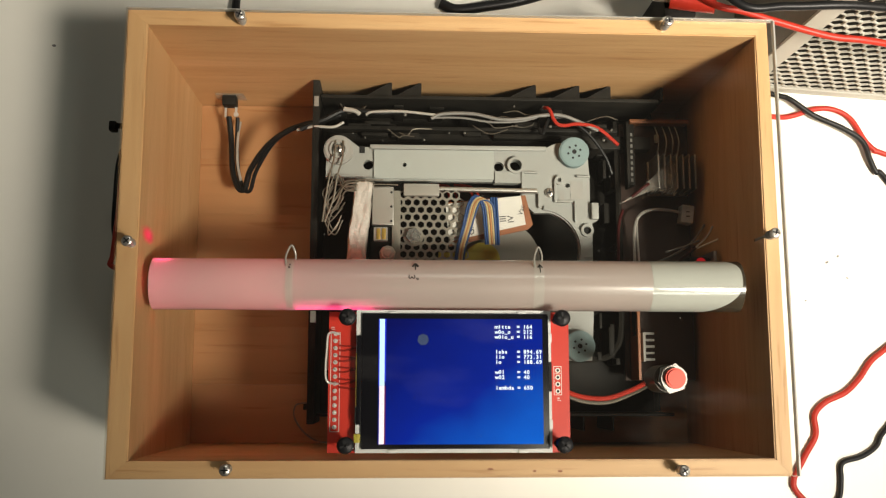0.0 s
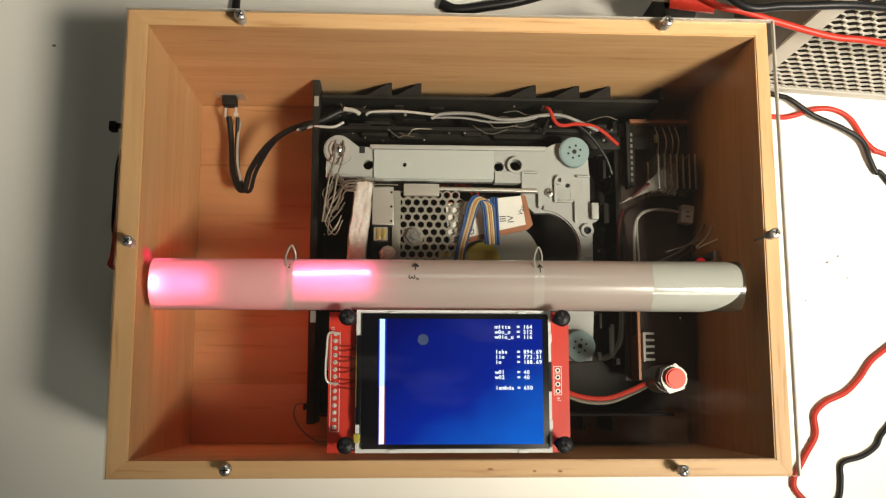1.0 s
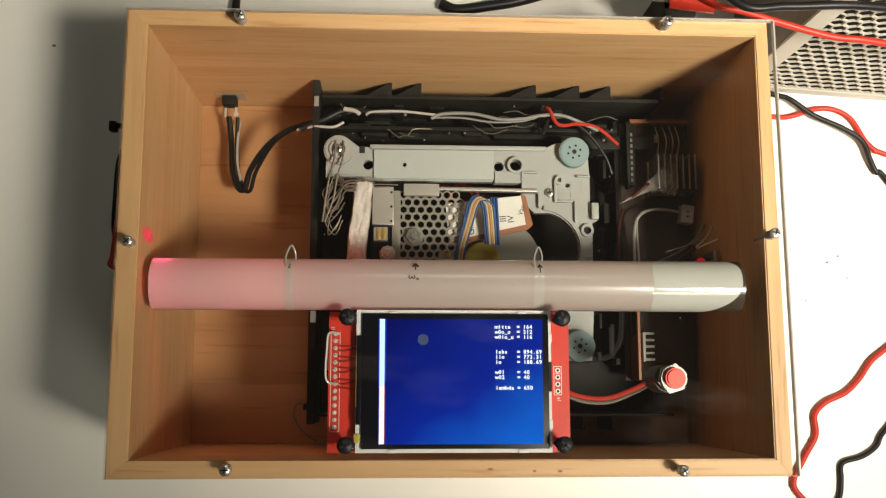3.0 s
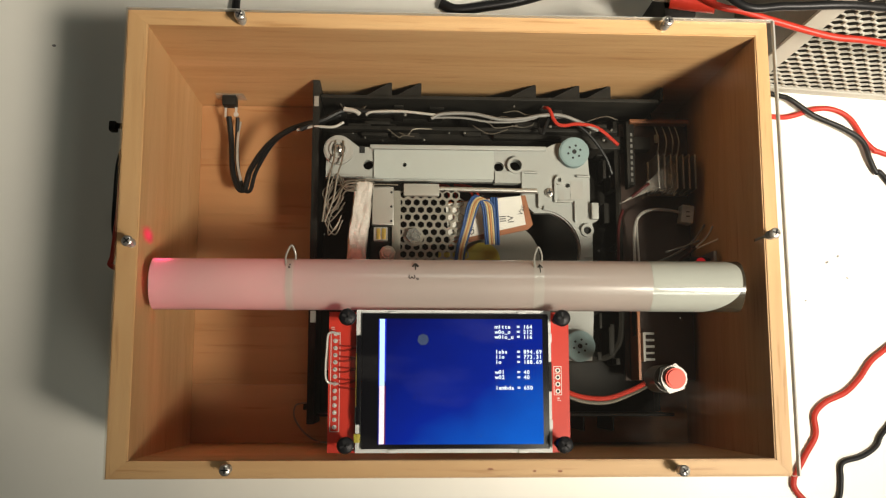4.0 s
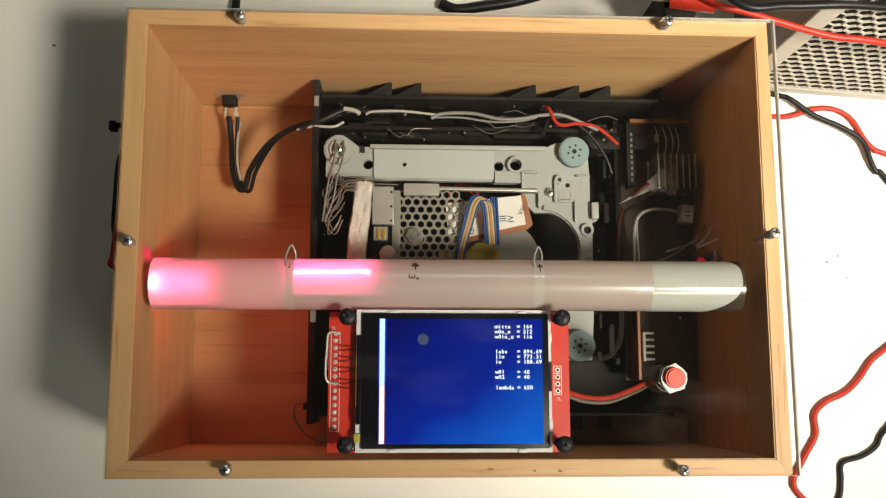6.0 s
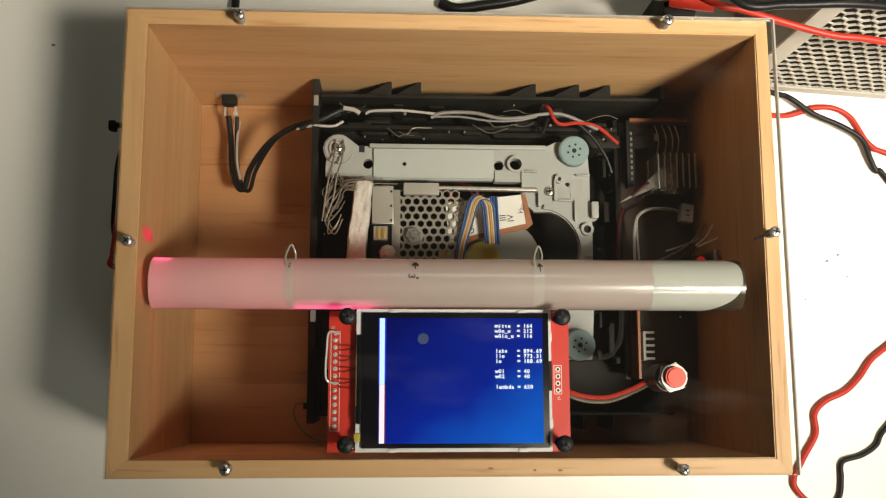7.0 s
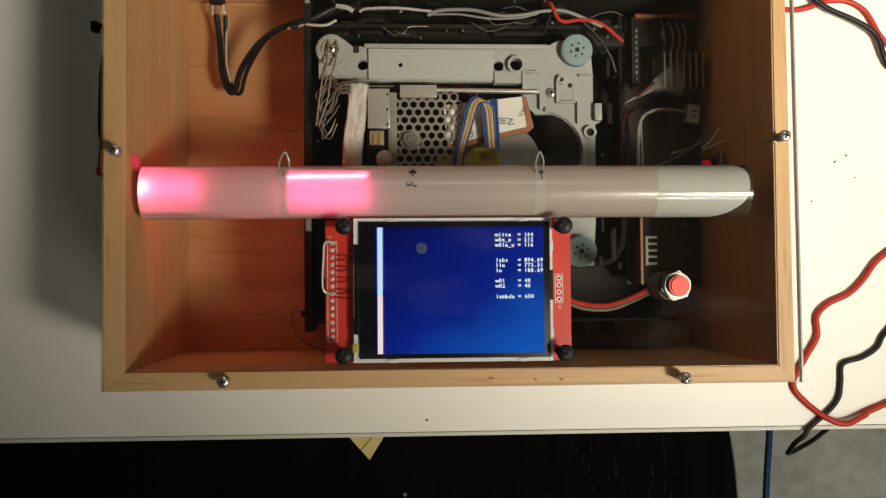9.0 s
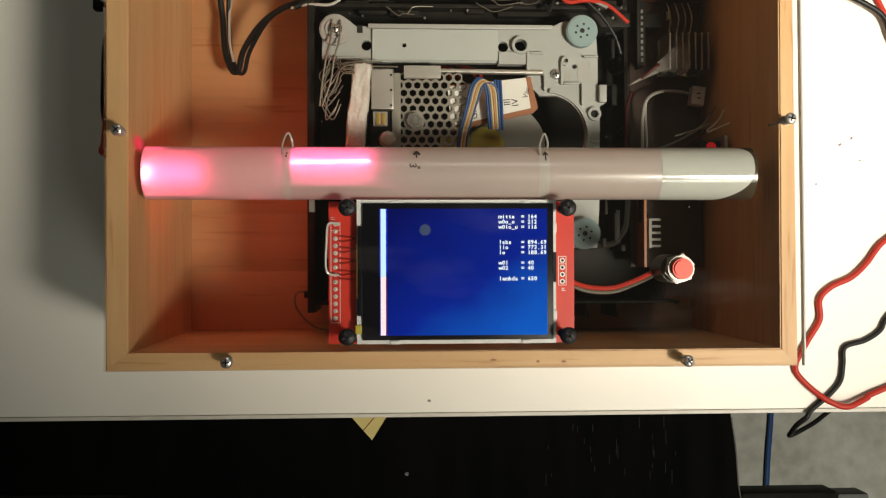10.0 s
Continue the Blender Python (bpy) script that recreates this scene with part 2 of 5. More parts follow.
DAMPER = mat("blue_grey_rubber", (0.22, 0.30, 0.30), 0.7, 0, (0.18, 0.25, 0.25), 200)
DAMPER_GREY = mat("grey_rubber", (0.36, 0.35, 0.32), 0.65)
FOAM = mat("white_pe_foam", (0.66, 0.62, 0.56), 0.6, 0, (0.42, 0.38, 0.33), 900, bump=1.0, amount=0.7)
PAPER = mat("white_note_paper", (0.72, 0.70, 0.64), 0.8, 0, (0.64, 0.61, 0.54), 60)
BROWN_BOARD = mat("brown_phenolic_board", (0.33, 0.12, 0.045), 0.5)
YELLOW = mat("yellow_tape", (0.50, 0.40, 0.03), 0.5)
YELLOW_PAPER = mat("yellow_sticky_paper", (0.62, 0.52, 0.20), 0.8, 0, (0.52, 0.43, 0.15), 50)
CLEAR_PLASTIC = mat("smoky_plastic", (0.34, 0.32, 0.28), 0.25, 0, (0.25, 0.24, 0.21), 90)
WIRE_RED = mat("red_pvc", (0.44, 0.030, 0.016), 0.45, scale=80, specular=0.3)
# the red cable colour again, darkened for the shade at the control board
WIRE_RED_SHADED = mat("shaded_red_pvc", (0.055, 0.006, 0.005), 0.5, scale=80, specular=0.3)
WIRE_BLACK = mat("black_pvc", (0.010, 0.010, 0.010), 0.42, scale=80, specular=0.22)
WIRE_WHITE = mat("white_pvc", (0.42, 0.40, 0.36), 0.45)
WIRE_GREY = mat("grey_pvc", (0.20, 0.19, 0.175), 0.5)
WIRE_CLEAR = mat("tinned_strand", (0.22, 0.19, 0.15), 0.45, 0.5)
WIRE_BLUE = mat("blue_pvc", (0.015, 0.06, 0.19), 0.45)
WIRE_ORANGE = mat("orange_pvc", (0.45, 0.20, 0.06), 0.45)
WIRE_YELLOW = mat("yellow_pvc", (0.50, 0.40, 0.20), 0.45)
BUTTON_BODY = mat("dark_hazy_plastic", (0.085, 0.075, 0.06), 0.3, 0, (0.14, 0.125, 0.10), 120)
DARK_BOARD = mat("dark_perf_board", (0.05, 0.025, 0.015), 0.6, 0, (0.03, 0.015, 0.01), 300)
ALU = mat("cast_aluminium", (0.42, 0.40, 0.37), 0.45, 0.9)
PSU_WHITE = mat("cream_sheet_metal", (0.42, 0.41, 0.36), 0.45, 0, (0.33, 0.31, 0.25), 40, amount=0.4)
PSU_SIDE = mat("grey_sheet_metal", (0.17, 0.155, 0.125), 0.5)
DARK_INSIDE = mat("near_black_inside", (0.02, 0.018, 0.012), 0.9)
FLOOR_GREY = mat("speckled_grey_floor", (0.52, 0.50, 0.43), 0.7, 0, (0.30, 0.28, 0.235), 55, amount=0.9, bump=0.2)
BLACK_FABRIC = mat("worn_black_board", (0.0015, 0.0015, 0.002), 0.95, 0, (0.007, 0.0065, 0.006), 60, stretch=(1, 0.15, 1), amount=0.8)
BLACK_FABRIC.node_tree.nodes["Principled BSDF"].inputs["Specular IOR Level"].default_value = 0.1
BLACK_SCUFF = mat("rubbed_black", (0.014, 0.013, 0.012), 0.8)
WALL_PAINT = mat("matt_wall_paint", (0.22, 0.21, 0.19), 0.9, scale=8)
# glowing colours that stand in for laser light scattered in tube and box
LASER_HOT = glow("laser_core_light", (1.0, 0.22, 0.36), 90.0)
LASER_EDGE = glow("laser_line_light", (1.0, 0.07, 0.22), 26.0)
LASER_STREAK = glow("laser_streak_light", (1.0, 0.24, 0.44), 130.0)
LASER_MID = glow("laser_middle_light", (1.0, 0.07, 0.30), 13.0)
LASER_SPOT = glow("laser_spot_light", (1.0, 0.02, 0.03), 0.3)
LASER_WEAK = glow("laser_weak_light", (1.0, 0.07, 0.22), 15.0)
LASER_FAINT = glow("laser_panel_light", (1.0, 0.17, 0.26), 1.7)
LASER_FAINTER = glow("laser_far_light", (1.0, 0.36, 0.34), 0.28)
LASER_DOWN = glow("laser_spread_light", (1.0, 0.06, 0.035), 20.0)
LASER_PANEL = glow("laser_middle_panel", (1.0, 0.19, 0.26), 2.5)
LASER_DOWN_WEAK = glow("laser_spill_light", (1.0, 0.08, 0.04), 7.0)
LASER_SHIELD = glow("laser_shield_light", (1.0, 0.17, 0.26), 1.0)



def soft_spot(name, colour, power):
    """A glowing patch painted for laser light, fading to nothing at its rim."""
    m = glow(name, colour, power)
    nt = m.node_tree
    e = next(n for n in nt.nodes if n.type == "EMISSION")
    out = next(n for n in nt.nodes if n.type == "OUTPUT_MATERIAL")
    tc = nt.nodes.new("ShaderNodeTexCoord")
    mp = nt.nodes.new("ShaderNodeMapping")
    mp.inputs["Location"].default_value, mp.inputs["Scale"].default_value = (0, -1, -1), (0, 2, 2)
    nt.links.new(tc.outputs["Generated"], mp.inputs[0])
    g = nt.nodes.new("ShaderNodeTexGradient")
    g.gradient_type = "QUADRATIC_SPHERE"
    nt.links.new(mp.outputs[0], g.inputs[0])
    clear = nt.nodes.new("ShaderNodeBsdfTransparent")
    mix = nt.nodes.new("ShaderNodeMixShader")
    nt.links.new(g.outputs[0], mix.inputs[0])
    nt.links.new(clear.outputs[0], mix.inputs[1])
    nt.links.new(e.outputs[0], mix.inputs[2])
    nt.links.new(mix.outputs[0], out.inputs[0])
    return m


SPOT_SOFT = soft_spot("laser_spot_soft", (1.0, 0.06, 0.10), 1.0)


# ---------------------------------------------------------------- mesh helpers
def add_box(bm, x0, x1, y0, y1, z0, z1, bevel=0.0):
    r = bmesh.ops.create_cube(bm, size=1)
    vs = r["verts"]
    for v in vs:
        v.co = Vector(((x0 + x1) / 2 + v.co.x * (x1 - x0), (y0 + y1) / 2 + v.co.y * (y1 - y0), (z0 + z1) / 2 + v.co.z * (z1 - z0)))
    if bevel:
        es = list({e for v in vs for e in v.link_edges})
        bmesh.ops.bevel(bm, geom=es, offset=bevel, segments=2, affect="EDGES", profile=0.6)
    return bm


def box_bm(x0, x1, y0, y1, z0, z1, bevel=0.0):
    return add_box(bmesh.new(), x0, x1, y0, y1, z0, z1, bevel)


def add_cyl(bm, r, z0, z1, at=(0, 0), n=24, r2=None, bevel=0.0):
    res = bmesh.ops.create_cone(bm, cap_ends=True, segments=n, radius1=r, radius2=r if r2 is None else r2, depth=z1 - z0)
    vs = res["verts"]
    bmesh.ops.translate(bm, verts=vs, vec=(at[0], at[1], (z0 + z1) / 2))
    if bevel:
        es = [e for e in {e for v in vs for e in v.link_edges} if abs(e.verts[0].co.z - e.verts[1].co.z) < 1e-7 and e.verts[0].co.z > (z0 + z1) / 2]
        bmesh.ops.bevel(bm, geom=es, offset=bevel, segments=2, affect="EDGES")
    return bm


def cyl_bm(*a, **k):
    return add_cyl(bmesh.new(), *a, **k)


def add_ring(bm, r0, r1, z0, z1, at=(0, 0), n=28):
    rows = []
    for r, z in ((r0, z0), (r0, z1), (r1, z1), (r1, z0)):
        rows.append([bm.verts.new((at[0] + r * math.cos(2 * math.pi * i / n), at[1] + r * math.sin(2 * math.pi * i / n), z)) for i in range(n)])
    for k in range(4):
        a, b = rows[k], rows[(k + 1) % 4]
        for i in range(n):
            bm.faces.new((a[i], b[i], b[(i + 1) % n], a[(i + 1) % n]))
    return bm


def circle(cx, cy, r, n=20, start=0.0):
    return [(cx + r * math.cos(start + 2 * math.pi * i / n), cy + r * math.sin(start + 2 * math.pi * i / n)) for i in range(n)]


def add_plate(bm, outline, z0, z1, holes=()):
    """A flat sheet with real holes."""
    tmp = bmesh.new()
    edges = []
    for loop in (outline, *holes):
        vs = [tmp.verts.new((x, y, z0)) for x, y in loop]
        edges += [tmp.edges.new((vs[i], vs[(i + 1) % len(vs)])) for i in range(len(vs))]
    bmesh.ops.triangle_fill(tmp, use_beauty=True, use_dissolve=False, edges=edges)
    ex = bmesh.ops.extrude_face_region(tmp, geom=list(tmp.faces))
    bmesh.ops.translate(tmp, verts=[g for g in ex["geom"] if isinstance(g, bmesh.types.BMVert)], vec=(0, 0, z1 - z0))
    bmesh.ops.recalc_face_normals(tmp, faces=list(tmp.faces))
    me = bpy.data.meshes.new("tmp")
    tmp.to_mesh(me)
    tmp.free()
    bm.from_mesh(me)
    bpy.data.meshes.remove(me)
    return bm


def plate_bm(*a, **k):
    return add_plate(bmesh.new(), *a, **k)


def smooth_path(points, step=6):
    """Points on a Catmull-Rom curve through the given ones."""
    p = [Vector(q) for q in points]
    p = [p[0] * 2 - p[1]] + p + [p[-1] * 2 - p[-2]]
    out = []
    for i in range(1, len(p) - 2):
        for k in range(step):
            t = k / step
            a, b, c, d = p[i - 1], p[i], p[i + 1], p[i + 2]
            out.append(0.5 * ((2 * b) + (c - a) * t + (2 * a - 5 * b + 4 * c - d) * t * t + (3 * b - a - 3 * c + d) * t ** 3))
    out.append(p[-2])
    return out


def add_wire(bm, points, r, n=8, step=6, smooth=True):
    path = smooth_path(points, step) if smooth else [Vector(q) for q in points]
    up = Vector((0.02, 0.03, 1)).normalized()
    rings = []
    for i, c in enumerate(path):
        d = (path[min(i + 1, len(path) - 1)] - path[max(i - 1, 0)]).normalized()
        u = up - d * up.dot(d)
        u = u.normalized() if u.length > 1e-4 else d.orthogonal().normalized()
        v = d.cross(u)
        up = u
        rings.append([bm.verts.new(c + r * (math.cos(2 * math.pi * k / n) * u + math.sin(2 * math.pi * k / n) * v)) for k in range(n)])
    for a, b in zip(rings, rings[1:]):
        for k in range(n):
            bm.faces.new((a[k], a[(k + 1) % n], b[(k + 1) % n], b[k]))
    bm.faces.new(rings[0][::-1])
    bm.faces.new(rings[-1])
    return bm


def wire_bm(*a, **k):
    return add_wire(bmesh.new(), *a, **k)


def part(name, bm, material, parent=None, label="", smooth=True):
    me = bpy.data.meshes.new(name)
    bmesh.ops.recalc_face_normals(bm, faces=list(bm.faces))
    bm.to_mesh(me)
    bm.free()
    me.materials.append(material)
    if smooth:
        for p in me.polygons:
            p.use_smooth = True
        me.set_sharp_from_angle(angle=radians(35))
    ob = new(name, me)
    if parent is not None:
        ob.parent = parent
    if label:
        ob["label"] = label
    return ob


def thing(name, label, category, group="", kind="", at=(0, 0, 0)):
    ob = new(name)
    ob.empty_display_size = 0.01
    ob.location = at
    return tagged(ob, label, category, group, kind)


def solid(name, bm, material, label, category, group="", kind=""):
    return tagged(part(name, bm, material), label, category, group, kind)


def word_bm(text, size, x, y, z, pitch=0.0, depth=0.00006, turn=0.0, bold=0.0):
    """Letters of the built-in font as a mesh; with a pitch, each letter stands in a cell of its own."""
    bm = bmesh.new()
    for i, ch in enumerate(text if pitch else [text]):
        if ch == " ":
            continue
        cu = bpy.data.curves.new("letters", "FONT")
        cu.body, cu.size, cu.extrude, cu.resolution_u, cu.offset = ch, size, depth, 2, bold
        if pitch:
            cu.align_x = "CENTER"
        ob = bpy.data.objects.new("letters", cu)
        scene.collection.objects.link(ob)
        dg = bpy.context.evaluated_depsgraph_get()
        me = bpy.data.meshes.new_from_object(ob.evaluated_get(dg))
        me.transform(pose(x + (i + 0.5) * pitch if pitch else x, y, z, 0, 0, turn))
        bm.from_mesh(me)
        bpy.data.meshes.remove(me)
        bpy.data.objects.remove(ob)
        bpy.data.curves.remove(cu)
    return bm


# ---------------------------------------------------------------- room
def build_room():
    fl = solid("floor", box_bm(-2.2, 2.4, -2.2, 2.2, -0.80, -0.73), FLOOR_GREY, "speckled grey concrete floor below the desk", "floor", kind="structure")
    for nm, b in (("wall_west", (-2.3, -2.2, -2.3, 2.3, -0.8, 1.8)), ("wall_east", (2.4, 2.5, -2.3, 2.3, -0.8, 1.8)),
                  ("wall_south", (-2.2, 2.4, -2.3, -2.2, -0.8, 1.8)), ("wall_north", (-2.2, 2.4, 2.2, 2.3, -0.8, 1.8))):
        solid(nm, box_bm(*b), WALL_PAINT, "plain matt painted room wall", "wall", kind="structure")
    solid("ceiling", box_bm(-2.3, 2.5, -2.3, 2.3, 1.8, 1.9), WALL_PAINT, "plain matt room ceiling", "ceiling", kind="structure")


DESK_Y = -0.0335


def build_desk():
    d = thing("desk", "white laminate desk top with a pale front edge", "desk")
    part("desk_top", box_bm(-0.75, 0.85, DESK_Y + 0.001, 0.72, -0.026, 0, 0.0008), LAMINATE, d)
    part("edge_band", box_bm(-0.75, 0.85, DESK_Y - 0.001, DESK_Y + 0.0008, -0.0255, -0.0005, 0.0004), LAMINATE_EDGE, d, "greyish front edge band")
    for x in (-0.68, 0.78):
        for y in (0.04, 0.66):
            part("leg", box_bm(x - 0.02, x + 0.02, y - 0.02, y + 0.02, -0.73, -0.026, 0.002), PSU_SIDE, d)
    # small crumbs and ink ticks on the white top
    for x, y, w, h, a in ((0.3045, 0.0905, 0.0009, 0.0005, 30), (0.293, 0.072, 0.0005, 0.0004, 0), (0.314, 0.083, 0.0007, 0.0003, -20),
                          (0.31, 0.0935, 0.0007, 0.0005, 50), (-0.066, 0.192, 0.001, 0.0006, 0), (0.112, -0.027, 0.0008, 0.0006, 0)):
        bm = cyl_bm(1, 0, 1, n=8)
        bm.transform(pose(x, y, 0, 0, 0, a) @ Matrix.Diagonal((w, h, 0.0003, 1)))
        solid("crumb", bm, WIRE_GREY, "tiny dark crumb on the white desk", "crumb", "crumbs on the desk")


def build_below():
    # dark board standing under the desk edge, a note, a cable and a chair foot on the floor
    b = thing("black_storage_box", "worn black storage box on the floor below the desk", "box")
    part("lid", plate_bm([(-0.7, 0.25), (-0.7, -0.9), (0.385, -0.9), (0.388, -0.30), (0.3845, -0.17), (0.3812, -0.150), (0.3790, -0.12), (0.3755, -0.095), (0.372, 0.25)], -0.365, -0.345), BLACK_FABRIC, b)
    part("body", box_bm(-0.69, 0.362, -0.89, 0.24, -0.73, -0.365, 0.002), BLACK_FABRIC, b)
    part("seam", wire_bm([(-0.7, -0.148, -0.3445), (-0.3, -0.150, -0.3445), (-0.12, -0.152, -0.3445)], 0.0012), BLACK_PLASTIC, b, "faint raised seam")
    part("fluff", cyl_bm(0.0016, -0.345, -0.3435, at=(0.106, -0.138), n=7), WIRE_GREY, b, "pale speck of fluff")
    n = thing("sticky_note", "yellow sticky note whose corner sticks out from under the desk", "note")
    bm = plate_bm([(0.0853, -0.0500), (0.0405, 0.0007), (0.0700, 0.0300), (0.1110, -0.0090)], -0.0285, -0.0280)
    part("sheet", bm, YELLOW_PAPER, n)
    part("fold", wire_bm([(0.0812, -0.0452, -0.0279), (0.0880, -0.0370, -0.0279), (0.1010, -0.0210, -0.0279)], 0.00025), BROWN_BOARD, n, "thin crease across the note")
    part("worn_edge", wire_bm([(0.3759, -0.095, -0.3448), (0.3794, -0.120, -0.3448), (0.3816, -0.150, -0.3448), (0.3849, -0.170, -0.3448)], 0.0006, n=5), WIRE_GREY, b, "worn pale edge")
    rng = random.Random(11)
    for i in range(26):
        x, y, l = 0.33 - rng.random() * 0.11, -0.10 - rng.random() * 0.05, 0.003 + rng.random() * 0.008
        part("scuff", box_bm(x, x + 0.0005, y, y + l, -0.3449, -0.34475), BLACK_SCUFF, b)
    solid("blue_cable", wire_bm([(0.575, 0.3, -0.726), (0.566, -0.09, -0.726), (0.563, -0.16, -0.726), (0.557, -0.245, -0.726), (0.55, -0.45, -0.726)], 0.0032), WIRE_BLUE, "thin blue cable lying on the grey floor", "cable")
    c = thing("chair_base", "black chair base leg with a grey end cap on the floor", "chair")
    part("leg", box_bm(0.387, 0.470, -0.190, -0.1600, -0.380, -0.352, 0.003), BLACK_PLASTIC, c)
    part("end_cap", box_bm(0.4705, 0.498, -0.189, -0.1625, -0.378, -0.354, 0.003), WIRE_GREY, c, "grey plastic end cap")
    part("arm", box_bm(0.425, 0.445, -0.340, -0.1905, -0.378, -0.356, 0.003), BLACK_PLASTIC, c)
    part("column", box_bm(0.425, 0.445, -0.340, -0.320, -0.73, -0.379, 0.003), BLACK_PLASTIC, c)


# ---------------------------------------------------------------- box
LX = 0.0016  # extra thickness of the left wall
BX, BY, BW, BF, BT = 0.2379, 0.1682, 0.0060, 0.006, 0.1060


def build_box():
    b = thing("wooden_box", "open pale bamboo box with mitred walls under a clear lid", "box")
    e = 0.00003

    def wall(name, quad, material):
        bm = plate_bm(quad, 0.0005, BT)
        bmesh.ops.bevel(bm, geom=[q for q in bm.edges if q.calc_length() > 0.1 and q.calc_face_angle(0) > 0.5 and min(v.co.z for v in q.verts) > BT - 0.001], offset=0.0005, segments=2, affect="EDGES")
        part(name, bm, material, b)
    wall("front_wall", [(e - LX, 0), (BX - e, 0), (BX - BW - e, BW), (BW + e, BW)], WOOD_X)
    wall("back_wall", [(e - LX, BY), (BW + e, BY - BW), (BX - BW - e, BY - BW), (BX - e - 0.0010, BY)], WOOD_X)
    wall("left_wall", [(-LX, e), (BW, BW + e), (BW, BY - BW - e), (-LX, BY - e)], WOOD_Y)
    wall("right_wall", [(BX, e), (BX - 0.0010, BY - e), (BX - BW, BY - BW - e), (BX - BW, BW + e)], WOOD_Y)
    rng = random.Random(4)
    y = BW + 0.0002
    while y < BY - BW - 0.004:
        y2 = min(y + 0.026, BY - BW - 0.0002)
        part("board", box_bm(BW + 0.0001, BX - BW - 0.0001, y, y2 - 0.00004, 0.001, BF - rng.random() * 0.00010, 0.00006), WOOD_FLOOR, b, "floor board of the box")
        y = y2
    # small knots and nicks on the rim
    for x, y, w in ((0.1305, 0.0028, 0.0011), (0.146, 0.0021, 0.0006), (0.155, 0.002, 0.0009)):
        bm = cyl_bm(1, 0, 1, n=10)
        bm.transform(pose(x, y, BT - 0.00005) @ Matrix.Diagonal((w, 0.0004, 0.0001, 1)))
        part("knot", bm, BROWN_BOARD, b, "small dark knot")

    lid = thing("acrylic_lid", "clear scratched acrylic lid screwed onto the wooden box", "lid")
    part("sheet", plate_bm([(-LX + 0.0002, 0.0001), (BX + 0.0014, 0.0001), (BX + 0.0002, BY - 0.0006), (-LX + 0.0002, BY - 0.0006)], BT + 0.0002, BT + 0.0026), CLEAR, lid, smooth=False)
    part("sawn_edge", plate_bm([(BX + 0.00145, 0.0001), (BX + 0.0020, 0.0001), (BX + 0.0008, BY - 0.0006), (BX + 0.00025, BY - 0.0006)], BT + 0.0002, BT + 0.0026), EDGE_FROST, lid, "frosted sawn edge")
    part("sawn_edge", box_bm(-LX + 0.0002, BX + 0.0002, BY - 0.00055, BY - 0.0002, BT + 0.0002, BT + 0.0026), EDGE_FROST, lid, "frosted sawn edge")
    for i, (x, y) in enumerate(((0.0395, 0.0031), (0.1981, 0.0022), (0.0396, 0.1654), (0.1981, 0.1664), (0.0031, 0.0817), (0.2347, 0.0865))):
        x, y = 0.096 + (x - 0.096) * 0.986, 0.031 + (y - 0.031) * 0.986
        screw(lid, x, y, BT + 0.0073, 0.0020, CHROME, i * 33, shaft=0.017)
        part("spacer", add_ring(bmesh.new(), 0.0011, 0.0017, BT + 0.0026, BT + 0.0064, at=(x, y), n=16), CLEAR_PLASTIC, lid, "hazy plastic spacer under the screw")


def screw(parent, x, y, z, r, material, turn=0.0, slot=True, shaft=0.012):
    """Pan-head cross screw."""
    bm = bmesh.new()
    prof = [(r, 0), (r, r * 0.35), (r * 0.86, r * 0.62), (r * 0.55, r * 0.78), (0.0001, r * 0.82)]
    n = 20
    rings = [[bm.verts.new((x + q * math.cos(2 * math.pi * k / n), y + q * math.sin(2 * math.pi * k / n), z + h)) for k in range(n)] for q, h in prof]
    for a, c in zip(rings, rings[1:]):
        for k in range(n):
            bm.faces.new((a[k], a[(k + 1) % n], c[(k + 1) % n], c[k]))
    bm.faces.new(rings[0][::-1])
    bm.faces.new(rings[-1])
    if shaft:
        add_cyl(bm, r * 0.5, z - shaft, z, at=(x, y), n=12)
    s = part("screw", bm, material, parent)
    if slot:
        bm = bmesh.new()
        for a in (0, 90):
            t = box_bm(-r * 0.62, r * 0.62, -r * 0.12, r * 0.12, 0, r * 0.2)
            t.transform(pose(x, y, z + r * 0.68, 0, 0, a + turn))
            me = bpy.data.meshes.new("tmp")
            t.to_mesh(me)
            t.free()
            bm.from_mesh(me)
            bpy.data.meshes.remove(me)
        part("cross_slot", bm, SHADE_BLACK, s)
    return s


# ---------------------------------------------------------------- tube and laser
TY, TZ, TR = 0.0682, 0.0955, 0.0094


def add_shell(bm, x0, x1, r, n=40, close0=False, close1=False):
    rows = []
    for x in (x0, x1):
        rows.append([bm.verts.new((x, TY + r * math.cos(2 * math.pi * k / n), TZ + r * math.sin(2 * math.pi * k / n))) for k in range(n)])
    for k in range(n):
        bm.faces.new((rows[0][k], rows[0][(k + 1) % n], rows[1][(k + 1) % n], rows[1][k]))
    if close0:
        bm.faces.new(rows[0])
    if close1:
        bm.faces.new(rows[1])
    return bm


def between(v, table):
    for (a, p), (b, q) in zip(table, table[1:]):
        if v <= b:
            return p + (q - p) * (v - a) / (b - a)
    return table[-1][1]


def half_shell(x0, x1, r, a0, a1, n=20):
    bm = bmesh.new()
    rows = [[bm.verts.new((x, TY + r * math.cos(radians(a0 + (a1 - a0) * k / n)), TZ + r * math.sin(radians(a0 + (a1 - a0) * k / n)))) for k in range(n + 1)] for x in (x0, x1)]
    for k in range(n):
        bm.faces.new((rows[0][k], rows[0][k + 1], rows[1][k + 1], rows[1][k]))
    return bm


